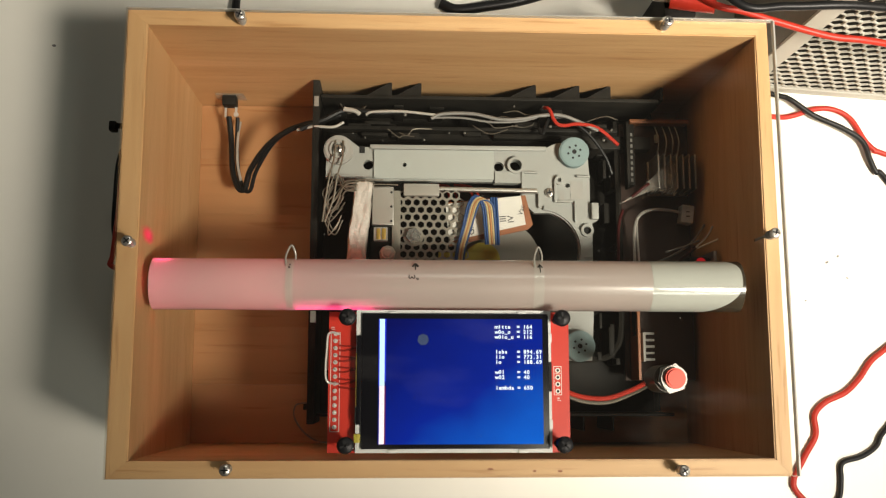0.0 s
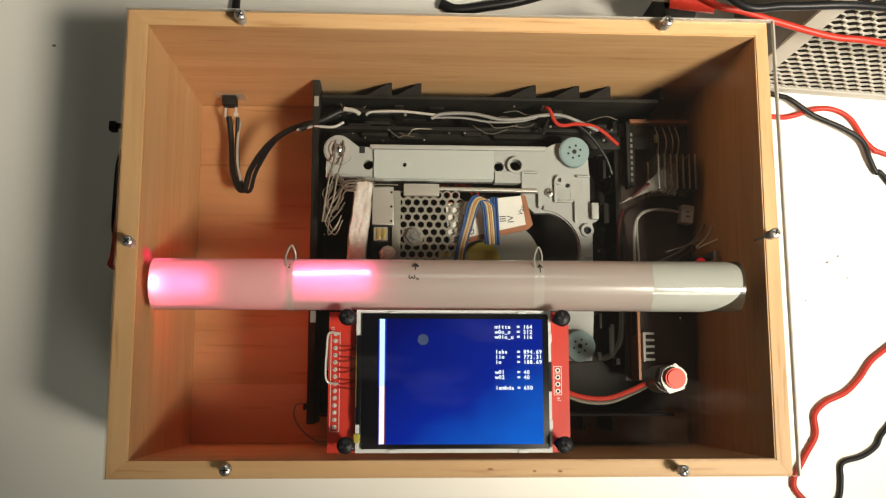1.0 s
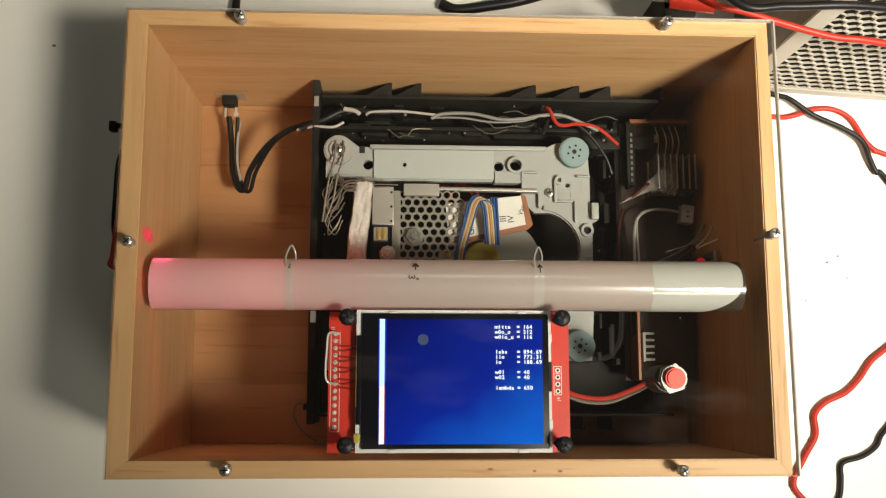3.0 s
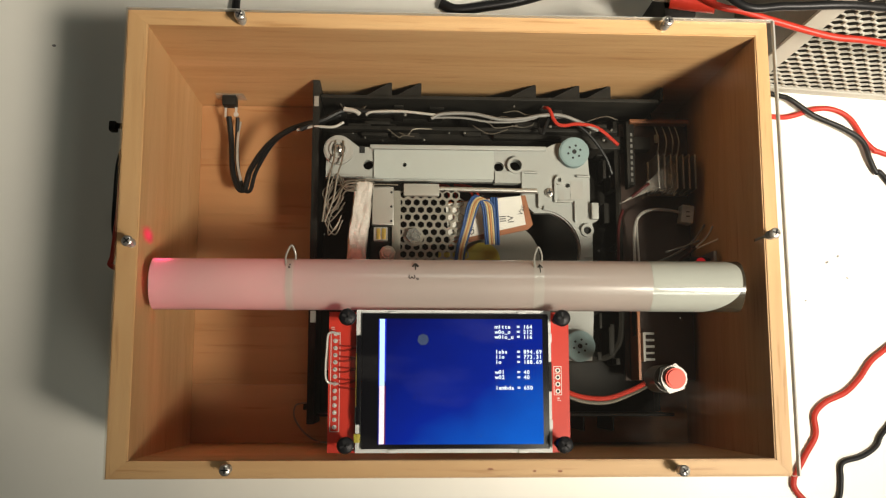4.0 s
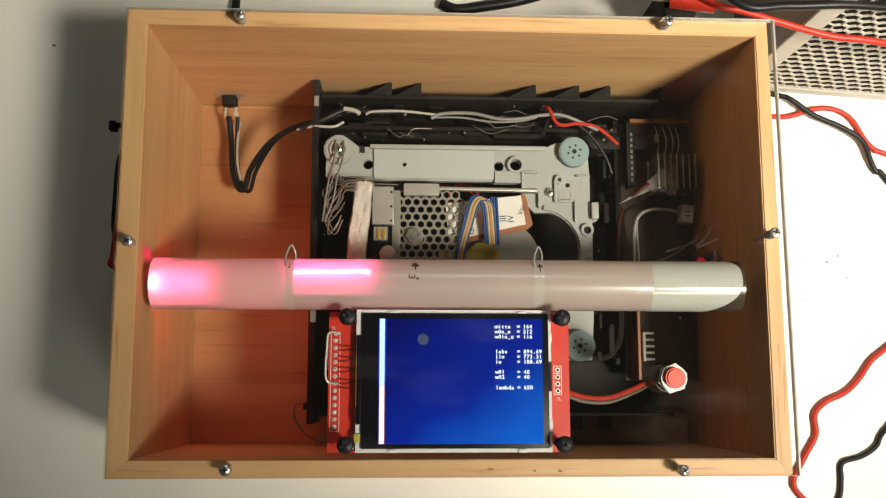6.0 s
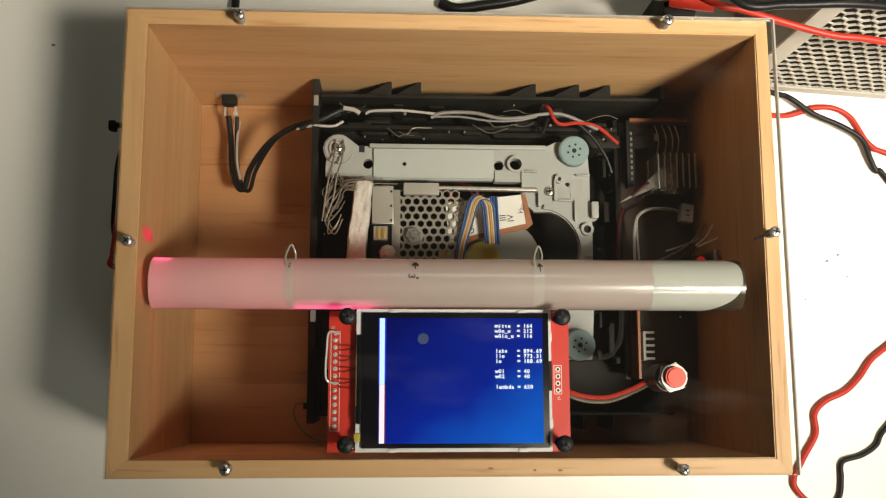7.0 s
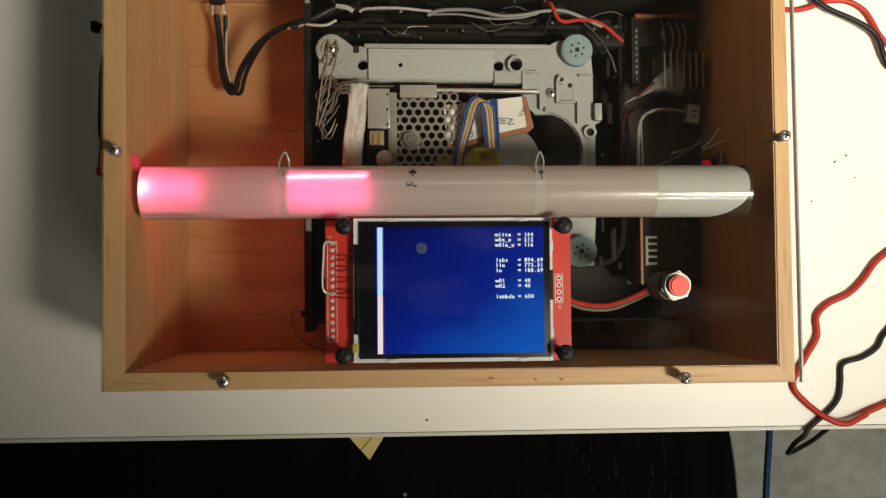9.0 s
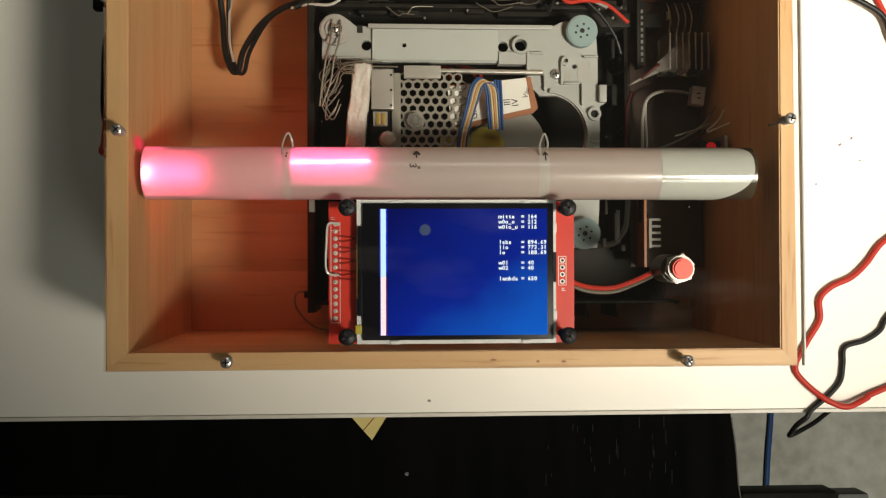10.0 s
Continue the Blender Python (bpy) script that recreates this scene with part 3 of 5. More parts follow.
def build_tube():
    t = thing("diffuser_tube", "milky white plastic tube hung under the lid, marked in pen", "tube")
    part("tube", add_shell(bmesh.new(), 0.0098, 0.191, TR, close0=True), TUBE, t)
    n = 48
    cut = []
    for k in range(n):
        a = 360.0 * k / n
        d = abs(a - 75) if a < 255 else 360 - abs(a - 75)
        back = 0.0150 * math.sin(radians(90 * min(1.0, d / 130))) ** 3
        cut.append((a, 0.2236 - back))
    # dark piece past the slanted cut paints the shade at the sleeve's end
    for nm, r, m, lab, ends in (("sleeve", TR + 0.0001, SLEEVE, "glossy opaque white end sleeve", lambda x: (0.1905, x)), ("end_shade", TR + 0.00004, END_SHADE, "dark tube end painted for the shade on the sleeve", lambda x: (x - 0.003, 0.2246))):
        bm = bmesh.new()
        pairs = [[bm.verts.new((x, TY + r * math.cos(radians(a)), TZ + r * math.sin(radians(a)))) for x in ends(c)] for a, c in cut]
        for k in range(n):
            p, q = pairs[k], pairs[(k + 1) % n]
            bm.faces.new((p[0], q[0], q[1], p[1]))
        if nm == "end_shade":
            bm.faces.new([p[1] for p in pairs])
        part(nm, bm, m, t, lab)
    for x0, x1 in ((0.0578, 0.0605), (0.1470, 0.1507)):
        part("tape_band", add_shell(bmesh.new(), x0, x1, TR + 0.00012), TAPE, t, "narrow whitish tape band")
    # pen marks on the side that faces the lid
    def on(x, deg, lift=0.0002):
        q = radians(deg)
        return (x, TY + (TR + lift) * math.cos(q), TZ + (TR + lift) * math.sin(q))
    marks = {"arrow_mark": [([on(0.1494, 66), on(0.1494, 52), on(0.1494, 42)], 0.0002), ([on(0.1486, 53), on(0.1494, 45), on(0.1503, 53)], 0.00022)],
             "arrow_mark_wide": [([on(0.1042, 60), on(0.1042, 46)], 0.00025), ([on(0.1032, 52), on(0.1042, 44), on(0.1052, 52)], 0.0004)],
             "omega_mark": [([on(0.1020, 74), on(0.1018, 79), on(0.1024, 82), on(0.1029, 78), on(0.1034, 82), on(0.1040, 79), on(0.1037, 74)], 0.00018),
                            ([on(0.1046, 81), on(0.1052, 81), on(0.1052, 84), on(0.1046, 84), on(0.1046, 81)], 0.00014)],
             "dot_mark": [([on(0.0590, 58), on(0.0590, 55)], 0.0003), ([on(0.0592, 50), on(0.0592, 47)], 0.00025)]}
    for nm, strokes in marks.items():
        bm = bmesh.new()
        for pts, r in strokes:
            add_wire(bm, pts, r, n=6, step=4)
        part("pen_mark", bm, INK, t, "black pen mark")
    for x in (0.0592, 0.1489):
        bm = bmesh.new()
        add_wire(bm, [(x - 0.0015, TY + 0.006, TZ + 0.0075), (x - 0.0014, TY + 0.010, TZ + 0.007), (x + 0.0003, TY + 0.0135, TZ + 0.006),
                      (x + 0.0017, TY + 0.0105, TZ + 0.005), (x + 0.0016, TY + 0.008, TZ + 0.0035)], 0.0004, n=6)
        part("tie_loop", bm, GLUE, t, "clear loop that holds the tube")

    part("tie_end", box_bm(0.0655, 0.0676, 0.0548, 0.0592, 0.0860, 0.0885, 0.0003), GLUE, t, "pale tie end beside the tube")

    # added inside pieces: lower half-shells that block the light when it is turned away, panels glowing for scattered
    # laser light
    inner = thing("added_glow_parts", "added glowing parts that stand in for laser light in the milky tube", "light guide")
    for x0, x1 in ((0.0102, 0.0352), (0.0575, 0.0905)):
        part("light_blocker", half_shell(x0, x1, 0.0091, 175, 365), SHADE_BLACK, inner)
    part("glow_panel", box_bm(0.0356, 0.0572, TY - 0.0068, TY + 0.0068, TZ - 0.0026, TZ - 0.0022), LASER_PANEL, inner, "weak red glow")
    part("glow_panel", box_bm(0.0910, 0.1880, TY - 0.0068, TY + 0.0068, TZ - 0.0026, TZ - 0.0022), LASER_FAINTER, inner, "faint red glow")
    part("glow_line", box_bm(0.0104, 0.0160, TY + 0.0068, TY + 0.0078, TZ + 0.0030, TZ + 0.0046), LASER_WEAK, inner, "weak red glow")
    part("holder", box_bm(0.0104, 0.1880, TY - 0.0006, TY + 0.0006, TZ - 0.0006, TZ + 0.0006), SILK, inner)
    # added strips stand in for red light that leaves the tube downwards, with an added sliding shutter
    part("floor_glow_strip", box_bm(0.0180, 0.0560, TY - 0.0030, TY + 0.0030, TZ - 0.0102, TZ - 0.0099), LASER_DOWN, inner, "added glowing strip that reddens the box floor")
    part("strip_holder", box_bm(0.0175, 0.0565, TY - 0.0036, TY + 0.0036, TZ - 0.0098, TZ - 0.0096), SHADE_BLACK, inner)
    part("spill_strip", box_bm(0.0585, 0.0800, TY - 0.0030, TY + 0.0030, TZ - 0.0102, TZ - 0.0099), LASER_DOWN_WEAK, inner, "added weakly glowing strip that reddens the box floor")
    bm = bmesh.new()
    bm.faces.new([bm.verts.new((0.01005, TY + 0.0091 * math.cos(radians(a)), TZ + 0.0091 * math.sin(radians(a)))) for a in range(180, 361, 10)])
    part("end_blocker", bm, SHADE_BLACK, inner)
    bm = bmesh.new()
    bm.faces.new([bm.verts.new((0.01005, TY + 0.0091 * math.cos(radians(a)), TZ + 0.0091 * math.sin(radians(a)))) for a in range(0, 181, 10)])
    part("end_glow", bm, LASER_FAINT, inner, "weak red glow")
    shut = thing("added_shutter", "added small dark shutter sliding below the glowing strip", "shutter", at=(0, TY, TZ))
    part("plate", box_bm(0.0170, 0.0570, -0.0042, 0.0042, -0.0120, -0.0117), SHADE_BLACK, shut)

    # added turning glow that stands in for the laser light: lit lines over a shield
    z = thing("added_line_glow", "added glowing line turning inside the milky tube for the laser light", "laser", at=(0, TY, TZ))
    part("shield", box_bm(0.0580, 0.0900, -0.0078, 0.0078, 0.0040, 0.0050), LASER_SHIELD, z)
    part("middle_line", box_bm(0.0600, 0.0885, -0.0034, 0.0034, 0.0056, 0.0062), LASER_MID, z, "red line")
    fan = thing("added_end_glow", "added bright red glow turning inside the tube end for the laser light", "laser", at=(0, TY, TZ))
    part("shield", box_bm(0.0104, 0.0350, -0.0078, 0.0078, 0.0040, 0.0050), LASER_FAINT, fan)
    part("hot_end", box_bm(0.0105, 0.0120, -0.0014, 0.0014, 0.0066, 0.0086), LASER_HOT, fan, "brightest red end")
    part("end_line", box_bm(0.0125, 0.0300, -0.0024, 0.0024, 0.0056, 0.0064), LASER_EDGE, fan, "red line")
    bm = wire_bm([(-0.0140, -0.0003, 0.0089), (0.0, 0.0, 0.0089), (0.0140, 0.0003, 0.0089)], 0.00014, n=6)
    bm.transform(pose(0.0740, 0, 0, -24, 0, 0))
    part("streak", bm, LASER_STREAK, fan, "bright thin red streak")
    # glowing disc painted for the spot that the beam leaves on the inner wall
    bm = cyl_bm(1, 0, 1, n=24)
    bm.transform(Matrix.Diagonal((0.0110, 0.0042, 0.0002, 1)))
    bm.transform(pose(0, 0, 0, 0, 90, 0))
    dot = part("painted_spot", bm, SPOT_SOFT, None, smooth=False)
    tagged(dot, "soft glowing disc painted as the red laser spot on the inner wooden wall", "laser spot")
    return z, fan, dot, shut


# ---------------------------------------------------------------- display
def build_display():
    d = thing("display_module", "red circuit board with a lit blue colour display under the lid", "display")
    z0 = 0.0985
    holes = [circle(x, y, 0.0015, 14) for x in (0.0797, 0.1557) for y in (0.0112, 0.0552)]
    part("circuit_board", plate_bm([(0.0733, 0.0079), (0.1602, 0.0079), (0.1602, 0.0580), (0.0733, 0.0580)], z0 - 0.0016, z0, holes), RED_PCB, d)
    part("bezel", plate_bm([(0.0833, 0.0082), (0.1530, 0.0082), (0.1530, 0.0584), (0.0833, 0.0584)], z0 + 0.0002, z0 + 0.0042), BEZEL, d, "white plastic bezel")
    g = part("glass", box_bm(0.0853, 0.1519, 0.0096, 0.0571, z0 + 0.0044, z0 + 0.0054, 0.0002), PANEL_BLACK, d, "black glass border")
    part("glass_edge", box_bm(0.0836, 0.0852, 0.0180, 0.0492, z0 + 0.0044, z0 + 0.0050, 0.0001), PANEL_BLACK, g)
    zs = z0 + 0.00545
    part("screen", box_bm(0.0912, 0.1497, 0.0112, 0.0552, zs, zs + 0.0001), SCREEN, d, "lit blue screen area", smooth=False)
    zt = zs + 0.00016
    for nm, x0, x1, y0, y1, m in (("bar", 0.0916, 0.0934, 0.0316, 0.0551, BAR_COOL), ("bar", 0.0916, 0.0934, 0.0113, 0.03155, BAR_WARM),
                                  ("bar_fringe", 0.0935, 0.0939, 0.0330, 0.0551, BAR_BLUE), ("bar_fringe", 0.09125, 0.09155, 0.0316, 0.0551, BAR_BLUE),
                                  ("bar_fringe", 0.0935, 0.0938, 0.0113, 0.0315, BAR_RED)):
        part(nm, box_bm(x0, x1, y0, y1, zt, zt + 0.00006), m, d, smooth=False)
    rows = ((0.0518, "mitte  = 164"), (0.0500, "w0o_o  = 212"), (0.0482, "w0lo_u = 116"), (0.0429, "Iabs   = 894.69"), (0.0411, "I1o    = 773.31"),
            (0.0393, "Io     = 188.69"), (0.0357, "w01    = 40"), (0.0339, "w02    = 40"), (0.0302, "lambda = 650"))
    for y, s in rows:
        part("readout_line", word_bm(s, 0.00195, 0.1327, y, zt, 0.00112, bold=0.00006), TEXT, d, "white letters " + s.replace("  ", " ").replace("  ", " "), smooth=False)
    part("film_mark", cyl_bm(0.0021, zt, zt + 0.00005, at=(0.1070, 0.0478), n=7), FILM_MARK, d, "round dull spot on the screen")
    # bezel clips
    for x in (0.0965, 0.1425):
        for y in (0.0573, 0.0088):
            part("clip", box_bm(x - 0.0016, x + 0.0016, y - 0.0007, y + 0.0006, z0 + 0.0043, z0 + 0.0049, 0.0002), BEZEL, d)
    for y in (0.0180, 0.0485):
        part("clip", box_bm(0.1514, 0.1532, y - 0.0016, y + 0.0016, z0 + 0.0043, z0 + 0.0049, 0.0002), BEZEL, d)
    part("side_gap", box_bm(0.1521, 0.1531, 0.0295, 0.0400, z0 + 0.0043, z0 + 0.0045), SHADE_BLACK, d)
    part("flex_cable", box_bm(0.0832, 0.0851, 0.0245, 0.0430, z0 + 0.0043, z0 + 0.0047, 0.0001), GOLD, d, "brown flex cable edge")
    part("flex_tab", box_bm(0.0828, 0.0851, 0.0118, 0.0148, z0 + 0.0043, z0 + 0.0048, 0.0001), YELLOW, d, "small yellow tab")
    part("flex_tab_dark", box_bm(0.0830, 0.0850, 0.0185, 0.0240, z0 + 0.0043, z0 + 0.0046, 0.0001), SHADE_BLACK, d)
    # long row of solder pins in a printed frame
    for x0, x1, y0, y1 in ((0.0740, 0.0742, 0.0155, 0.0505), (0.0772, 0.0774, 0.0155, 0.0505), (0.0740, 0.0774, 0.0153, 0.0155), (0.0740, 0.0774, 0.0505, 0.0507), (0.0740, 0.0774, 0.0478, 0.04795)):
        part("printed_line", box_bm(x0, x1, y0, y1, z0, z0 + 0.00008), SILK, d)
    for i in range(14):
        y = 0.0170 + i * 0.00254
        bm = cyl_bm(0.0008, z0, z0 + 0.0004, at=(0.0757, y), n=12)
        add_cyl(bm, 0.0004, z0 + 0.0004, z0 + 0.0012, at=(0.0757, y), n=8, r2=0.0002)
        part("solder_pin", bm, SOLDER, d)
    for i, y in enumerate((0.0460, 0.0443, 0.0421, 0.0405, 0.0382, 0.0366, 0.0340, 0.0325, 0.0311)):
        part("track", wire_bm([(0.0768, y, z0 + 0.0001), (0.0790, y - 0.0003, z0 + 0.0001), (0.0832, y + (0.001 if i % 2 else -0.0006), z0 + 0.0001)], 0.00034, n=4, step=2), RED_TRACK, d)
    part("designator", word_bm("J2", 0.0016, 0.0752, 0.0515, z0 + 0.0001, turn=90), SILK, d)
    part("designator", word_bm("J4", 0.0016, 0.1567, 0.0262, z0 + 0.0001, turn=90), SILK, d)
    part("bracket", wire_bm([(0.0770, 0.0498, z0 + 0.002), (0.0745, 0.0504, z0 + 0.004), (0.0732, 0.0490, z0 + 0.0045), (0.0729, 0.0440, z0 + 0.0045), (0.0726, 0.0390, z0 + 0.0045),
                             (0.0727, 0.0345, z0 + 0.0045), (0.0738, 0.0326, z0 + 0.004), (0.0768, 0.0322, z0 + 0.001)], 0.00042), SOLDER, d, "bent bare wire jumper")
    for x0, x1, y0, y1 in ((0.1545, 0.1547, 0.0284, 0.0384), (0.1572, 0.1574, 0.0284, 0.0384), (0.1545, 0.1574, 0.0282, 0.0284), (0.1545, 0.1574, 0.0384, 0.0386), (0.1545, 0.1574, 0.0358, 0.03595)):
        part("printed_line", box_bm(x0, x1, y0, y1, z0, z0 + 0.00008), SILK, d)
    for i in range(4):
        bm = add_ring(bmesh.new(), 0.0005, 0.0009, z0, z0 + 0.0002, at=(0.1560, 0.0296 + i * 0.0025), n=16)
        p = part("pad", bm, SOLDER, d)
        part("pad_hole", cyl_bm(0.0005, z0 + 0.00002, z0 + 0.0001, at=(0.1560, 0.0296 + i * 0.0025), n=12), SHADE_BLACK, p)
    for i, (x, y) in enumerate(((0.0802, 0.0112), (0.1562, 0.0112), (0.0803, 0.0554), (0.1560, 0.0553))):
        screw(d, x, y, BT + 0.0026, 0.0030, BLACK_SCREW, 20 + i * 25, shaft=0.014)


# ---------------------------------------------------------------- push button and its leads
def build_button():
    b = thing("push_button", "red push button with a hexagonal steel nut on the lid", "button")
    x, y, z = 0.1949, 0.0341, BT + 0.0026
    bm = plate_bm(circle(x, y, 0.0054, 6, 0.3), z, z + 0.0018)
    bmesh.ops.bevel(bm, geom=[e for e in bm.edges if e.verts[0].co.z > z + 0.001 and e.verts[1].co.z > z + 0.001 and e.is_boundary is False and e.calc_face_angle(0) > 0.5], offset=0.0005, segments=2, affect="EDGES")
    part("hex_nut", bm, NUT_METAL, b, "shiny hexagonal nut")
    part("collar", add_ring(bmesh.new(), 0.0037, 0.0046, z + 0.0018, z + 0.0030, at=(x, y)), NUT_METAL, b)
    part("cap", cyl_bm(0.0036, z + 0.001, z + 0.0055, at=(x, y), bevel=0.0006), RED_CAP, b, "round red cap")
    part("body", cyl_bm(0.0050, BT - 0.014, BT, at=(x - 0.0006, y)), BUTTON_BODY, b, "hazy plastic body below the lid")
    solid("button_lead", wire_bm([(0.158, 0.0300, 0.096), (0.166, 0.0275, 0.093), (0.175, 0.0270, 0.092), (0.183, 0.0295, 0.093), (0.189, 0.0325, 0.095)], 0.0009), WIRE_RED,
          "red wire from the display board to the button", "wire", "button wires")
    solid("button_lead", wire_bm([(0.158, 0.0290, 0.092), (0.167, 0.0258, 0.089), (0.177, 0.0255, 0.088), (0.186, 0.029, 0.090), (0.191, 0.032, 0.094)], 0.0007), WIRE_CLEAR,
          "brownish wire from the display board to the button", "wire", "button wires")


# ---------------------------------------------------------------- power jack and its wires
def build_jack():
    j = thing("power_jack", "black power socket through the back wall of the box", "socket")
    yb = BY - BW
    part("body", box_bm(0.0182, 0.0244, yb - 0.0045, yb - 0.0001, 0.0160, 0.0230, 0.0005), BLACK_PLASTIC, j)
    part("solder_lug", box_bm(0.0186, 0.0195, yb - 0.0090, yb - 0.0046, 0.017, 0.0176), SOLDER, j, "bare solder lug")
    part("solder_lug", box_bm(0.0234, 0.0244, yb - 0.0090, yb - 0.0046, 0.018, 0.0186), SOLDER, j, "bare solder lug")
    bm = plate_bm([(-0.0062, -0.0040), (0.0070, -0.0034), (0.0066, 0.0046), (-0.0058, 0.0050)], 0, 0.0006)
    bm.transform(pose(0.0213, yb - 0.0001, 0.0200, 90, 0, 0))
    part("glue_patch", bm, FILM, j, "cloudy hot glue round the socket")
    part("solder_blob", cyl_bm(0.0011, 0.0180, 0.0194, at=(0.0240, yb - 0.008), n=12, bevel=0.0004), SOLDER, j)
    bk = [(0.0205, 0.1535, 0.017), (0.0218, 0.143, 0.016), (0.0235, 0.128, 0.020), (0.0265, 0.1195, 0.021), (0.0295, 0.1190, 0.022), (0.0325, 0.127, 0.026),
          (0.041, 0.1365, 0.033), (0.052, 0.142, 0.040), (0.062, 0.1435, 0.044), (0.073, 0.1475, 0.044)]
    solid("jack_wire", wire_bm(bk, 0.0013), WIRE_BLACK, "black wire from the power socket to the drive", "wire", "power socket wires")
    off = [(x + 0.0026, y - 0.0006 + (0.0018 if i > 5 else 0), z + 0.0004) for i, (x, y, z) in enumerate(bk)]
    off[0] = (0.0246, 0.1530, 0.0175)
    solid("jack_wire", wire_bm(off, 0.0009), WIRE_BLACK, "black wire with a white stripe from the power socket", "wire", "power socket wires")
    solid("jack_wire", wire_bm([(0.0252, 0.1520, 0.0135), (0.0250, 0.143, 0.018), (0.0258, 0.131, 0.0215), (0.0278, 0.1225, 0.0235)], 0.0006), WIRE_WHITE,
          "thin white wire beside the black power wire", "wire", "power socket wires")
    solid("jack_wire", wire_bm([(0.0545, 0.1405, 0.0435), (0.062, 0.1413, 0.0465), (0.070, 0.1412, 0.0465), (0.0745, 0.1435, 0.0460)], 0.0006), WIRE_WHITE,
          "white wire lying over the tray wall", "wire", "power socket wires")


# ---------------------------------------------------------------- optical drive
def build_tray():
    t = thing("drive_tray", "black plastic shell of an optical drive in the box", "drive shell")
    x0, x1, y0, y1 = 0.0612, 0.2150, 0.0190, 0.1562
    part("base", box_bm(x0, x1, y0, y1, BF + 0.0005, 0.0135, 0.0005), BLACK_PLASTIC, t)
    part("left_side", box_bm(x0, x0 + 0.0030, y0 - 0.003, 0.1618, 0.0140, 0.0470, 0.0004), BLACK_PLASTIC, t)
    part("back_side", box_bm(x0 + 0.0032, x1 - 0.003, y1 - 0.0016, y1, 0.0140, 0.0450, 0.0004), BLACK_PLASTIC, t)
    part("inner_back", box_bm(x0 + 0.0032, x1 - 0.02, y1 - 0.0135, y1 - 0.0118, 0.0140, 0.0380, 0.0004), BLACK_PLASTIC, t)
    part("front_side", box_bm(x0 + 0.0032, x1, y0, y0 + 0.0012, 0.0140, 0.0430, 0.0003), BLACK_PLASTIC, t)
    part("right_side", box_bm(x1 - 0.0012, x1, y0 + 0.0014, y1, 0.0140, 0.0220, 0.0003), BLACK_PLASTIC, t)
    part("step", box_bm(x0 + 0.0034, x1 - 0.004, 0.1365, 0.1425, 0.0136, 0.0330, 0.0006), BLACK_PLASTIC, t)
    for x in (0.176, 0.1885):
        part("rib", box_bm(x, x + 0.0008, y0 - 0.006, y0 - 0.0002, 0.0120, 0.0425, 0.0002), BLACK_PLASTIC, t)
    part("back_post", box_bm(0.2130, 0.2142, y1 - 0.0002, y1 + 0.0055, 0.014, 0.0445), BLACK_PLASTIC, t)
    for x, w in ((0.0938, 0.010), (0.1066, 0.010), (0.1568, 0.011), (0.1760, 0.011), (0.1898, 0.010)):
        bm = bmesh.new()
        lo, hi = y1 + 0.0002, y1 + 0.0058
        v = [bm.verts.new(c) for c in ((x, lo, 0.044), (x, hi, 0.044), (x, hi, 0.020), (x, lo, 0.020), (x + 0.0012, lo, 0.044), (x + 0.0012, hi, 0.044), (x + 0.0012, hi, 0.020), (x + 0.0012, lo, 0.020),
                                       (x - w, lo, 0.0435), (x - w, lo, 0.0425))]
        for f in ((0, 1, 2, 3), (7, 6, 5, 4), (0, 4, 5, 1), (2, 6, 7, 3), (1, 5, 6, 2), (0, 3, 7, 4)):
            bm.faces.new([v[i] for i in f])
        bm.faces.new((v[8], v[0], v[1]))
        bm.faces.new((v[9], v[1], v[0]))
        part("fin", bm, BLACK_PLASTIC, t, "triangular stiffening fin")
    rng = random.Random(21)
    for i in range(22):
        x = 0.068 + rng.random() * 0.120
        w, d = 0.002 + rng.random() * 0.010, 0.0006 + rng.random() * 0.002
        yy = 0.1375 + rng.random() * 0.016
        part("rib", box_bm(x, x + w, yy, yy + d, 0.0136, 0.030 + rng.random() * 0.010, 0.0002), BLACK_PLASTIC, t)
    for i in range(12):
        x, y = 0.184 + rng.random() * 0.012, 0.040 + rng.random() * 0.10
        part("rib", box_bm(x, x + 0.0008 + rng.random() * 0.002, y, y + 0.002 + rng.random() * 0.012, 0.0136, 0.022 + rng.random() * 0.012, 0.0002), BLACK_PLASTIC, t)
    for i in range(14):
        x, y = 0.070 + rng.random() * 0.125, 0.1375 + rng.random() * 0.017
        bm = cyl_bm(0.0004 + rng.random() * 0.0005, 0.0385, 0.0392 + rng.random() * 0.001, at=(x, y), n=7, r2=0.0002)
        part("glue_speck", bm, GLUE, t, "pale glue speck")
    # raised inner frame with rounded corner at the front
    add = bmesh.new()
    add_wire(add, [(0.196, 0.1500, 0.030), (0.1965, 0.110, 0.030), (0.1965, 0.060, 0.030), (0.193, 0.047, 0.030), (0.184, 0.043, 0.030), (0.150, 0.0425, 0.030), (0.100, 0.0425, 0.030)], 0.0014, n=6)
    part("inner_rim", add, BLACK_PLASTIC, t)
    for x, y, w, h in ((0.2003, 0.0530, 0.0015, 0.016), (0.1990, 0.118, 0.0012, 0.030), (0.140, 0.1395, 0.03, 0.002), (0.095, 0.1395, 0.012, 0.002)):
        part("rib", box_bm(x, x + w, y, y + h, 0.0332, 0.0380, 0.0002), BLACK_PLASTIC, t)
    part("corner_tab", box_bm(0.0585, 0.0612, 0.0215, 0.0245, 0.0140, 0.0330, 0.0003), BLACK_PLASTIC, t)
    # tufts of torn tape on the tray's corner
    part("tape_scrap", box_bm(0.0618, 0.0638, 0.1500, 0.1545, 0.0470, 0.0476, 0.0002), GLUE, t, "torn cloudy tape scrap")


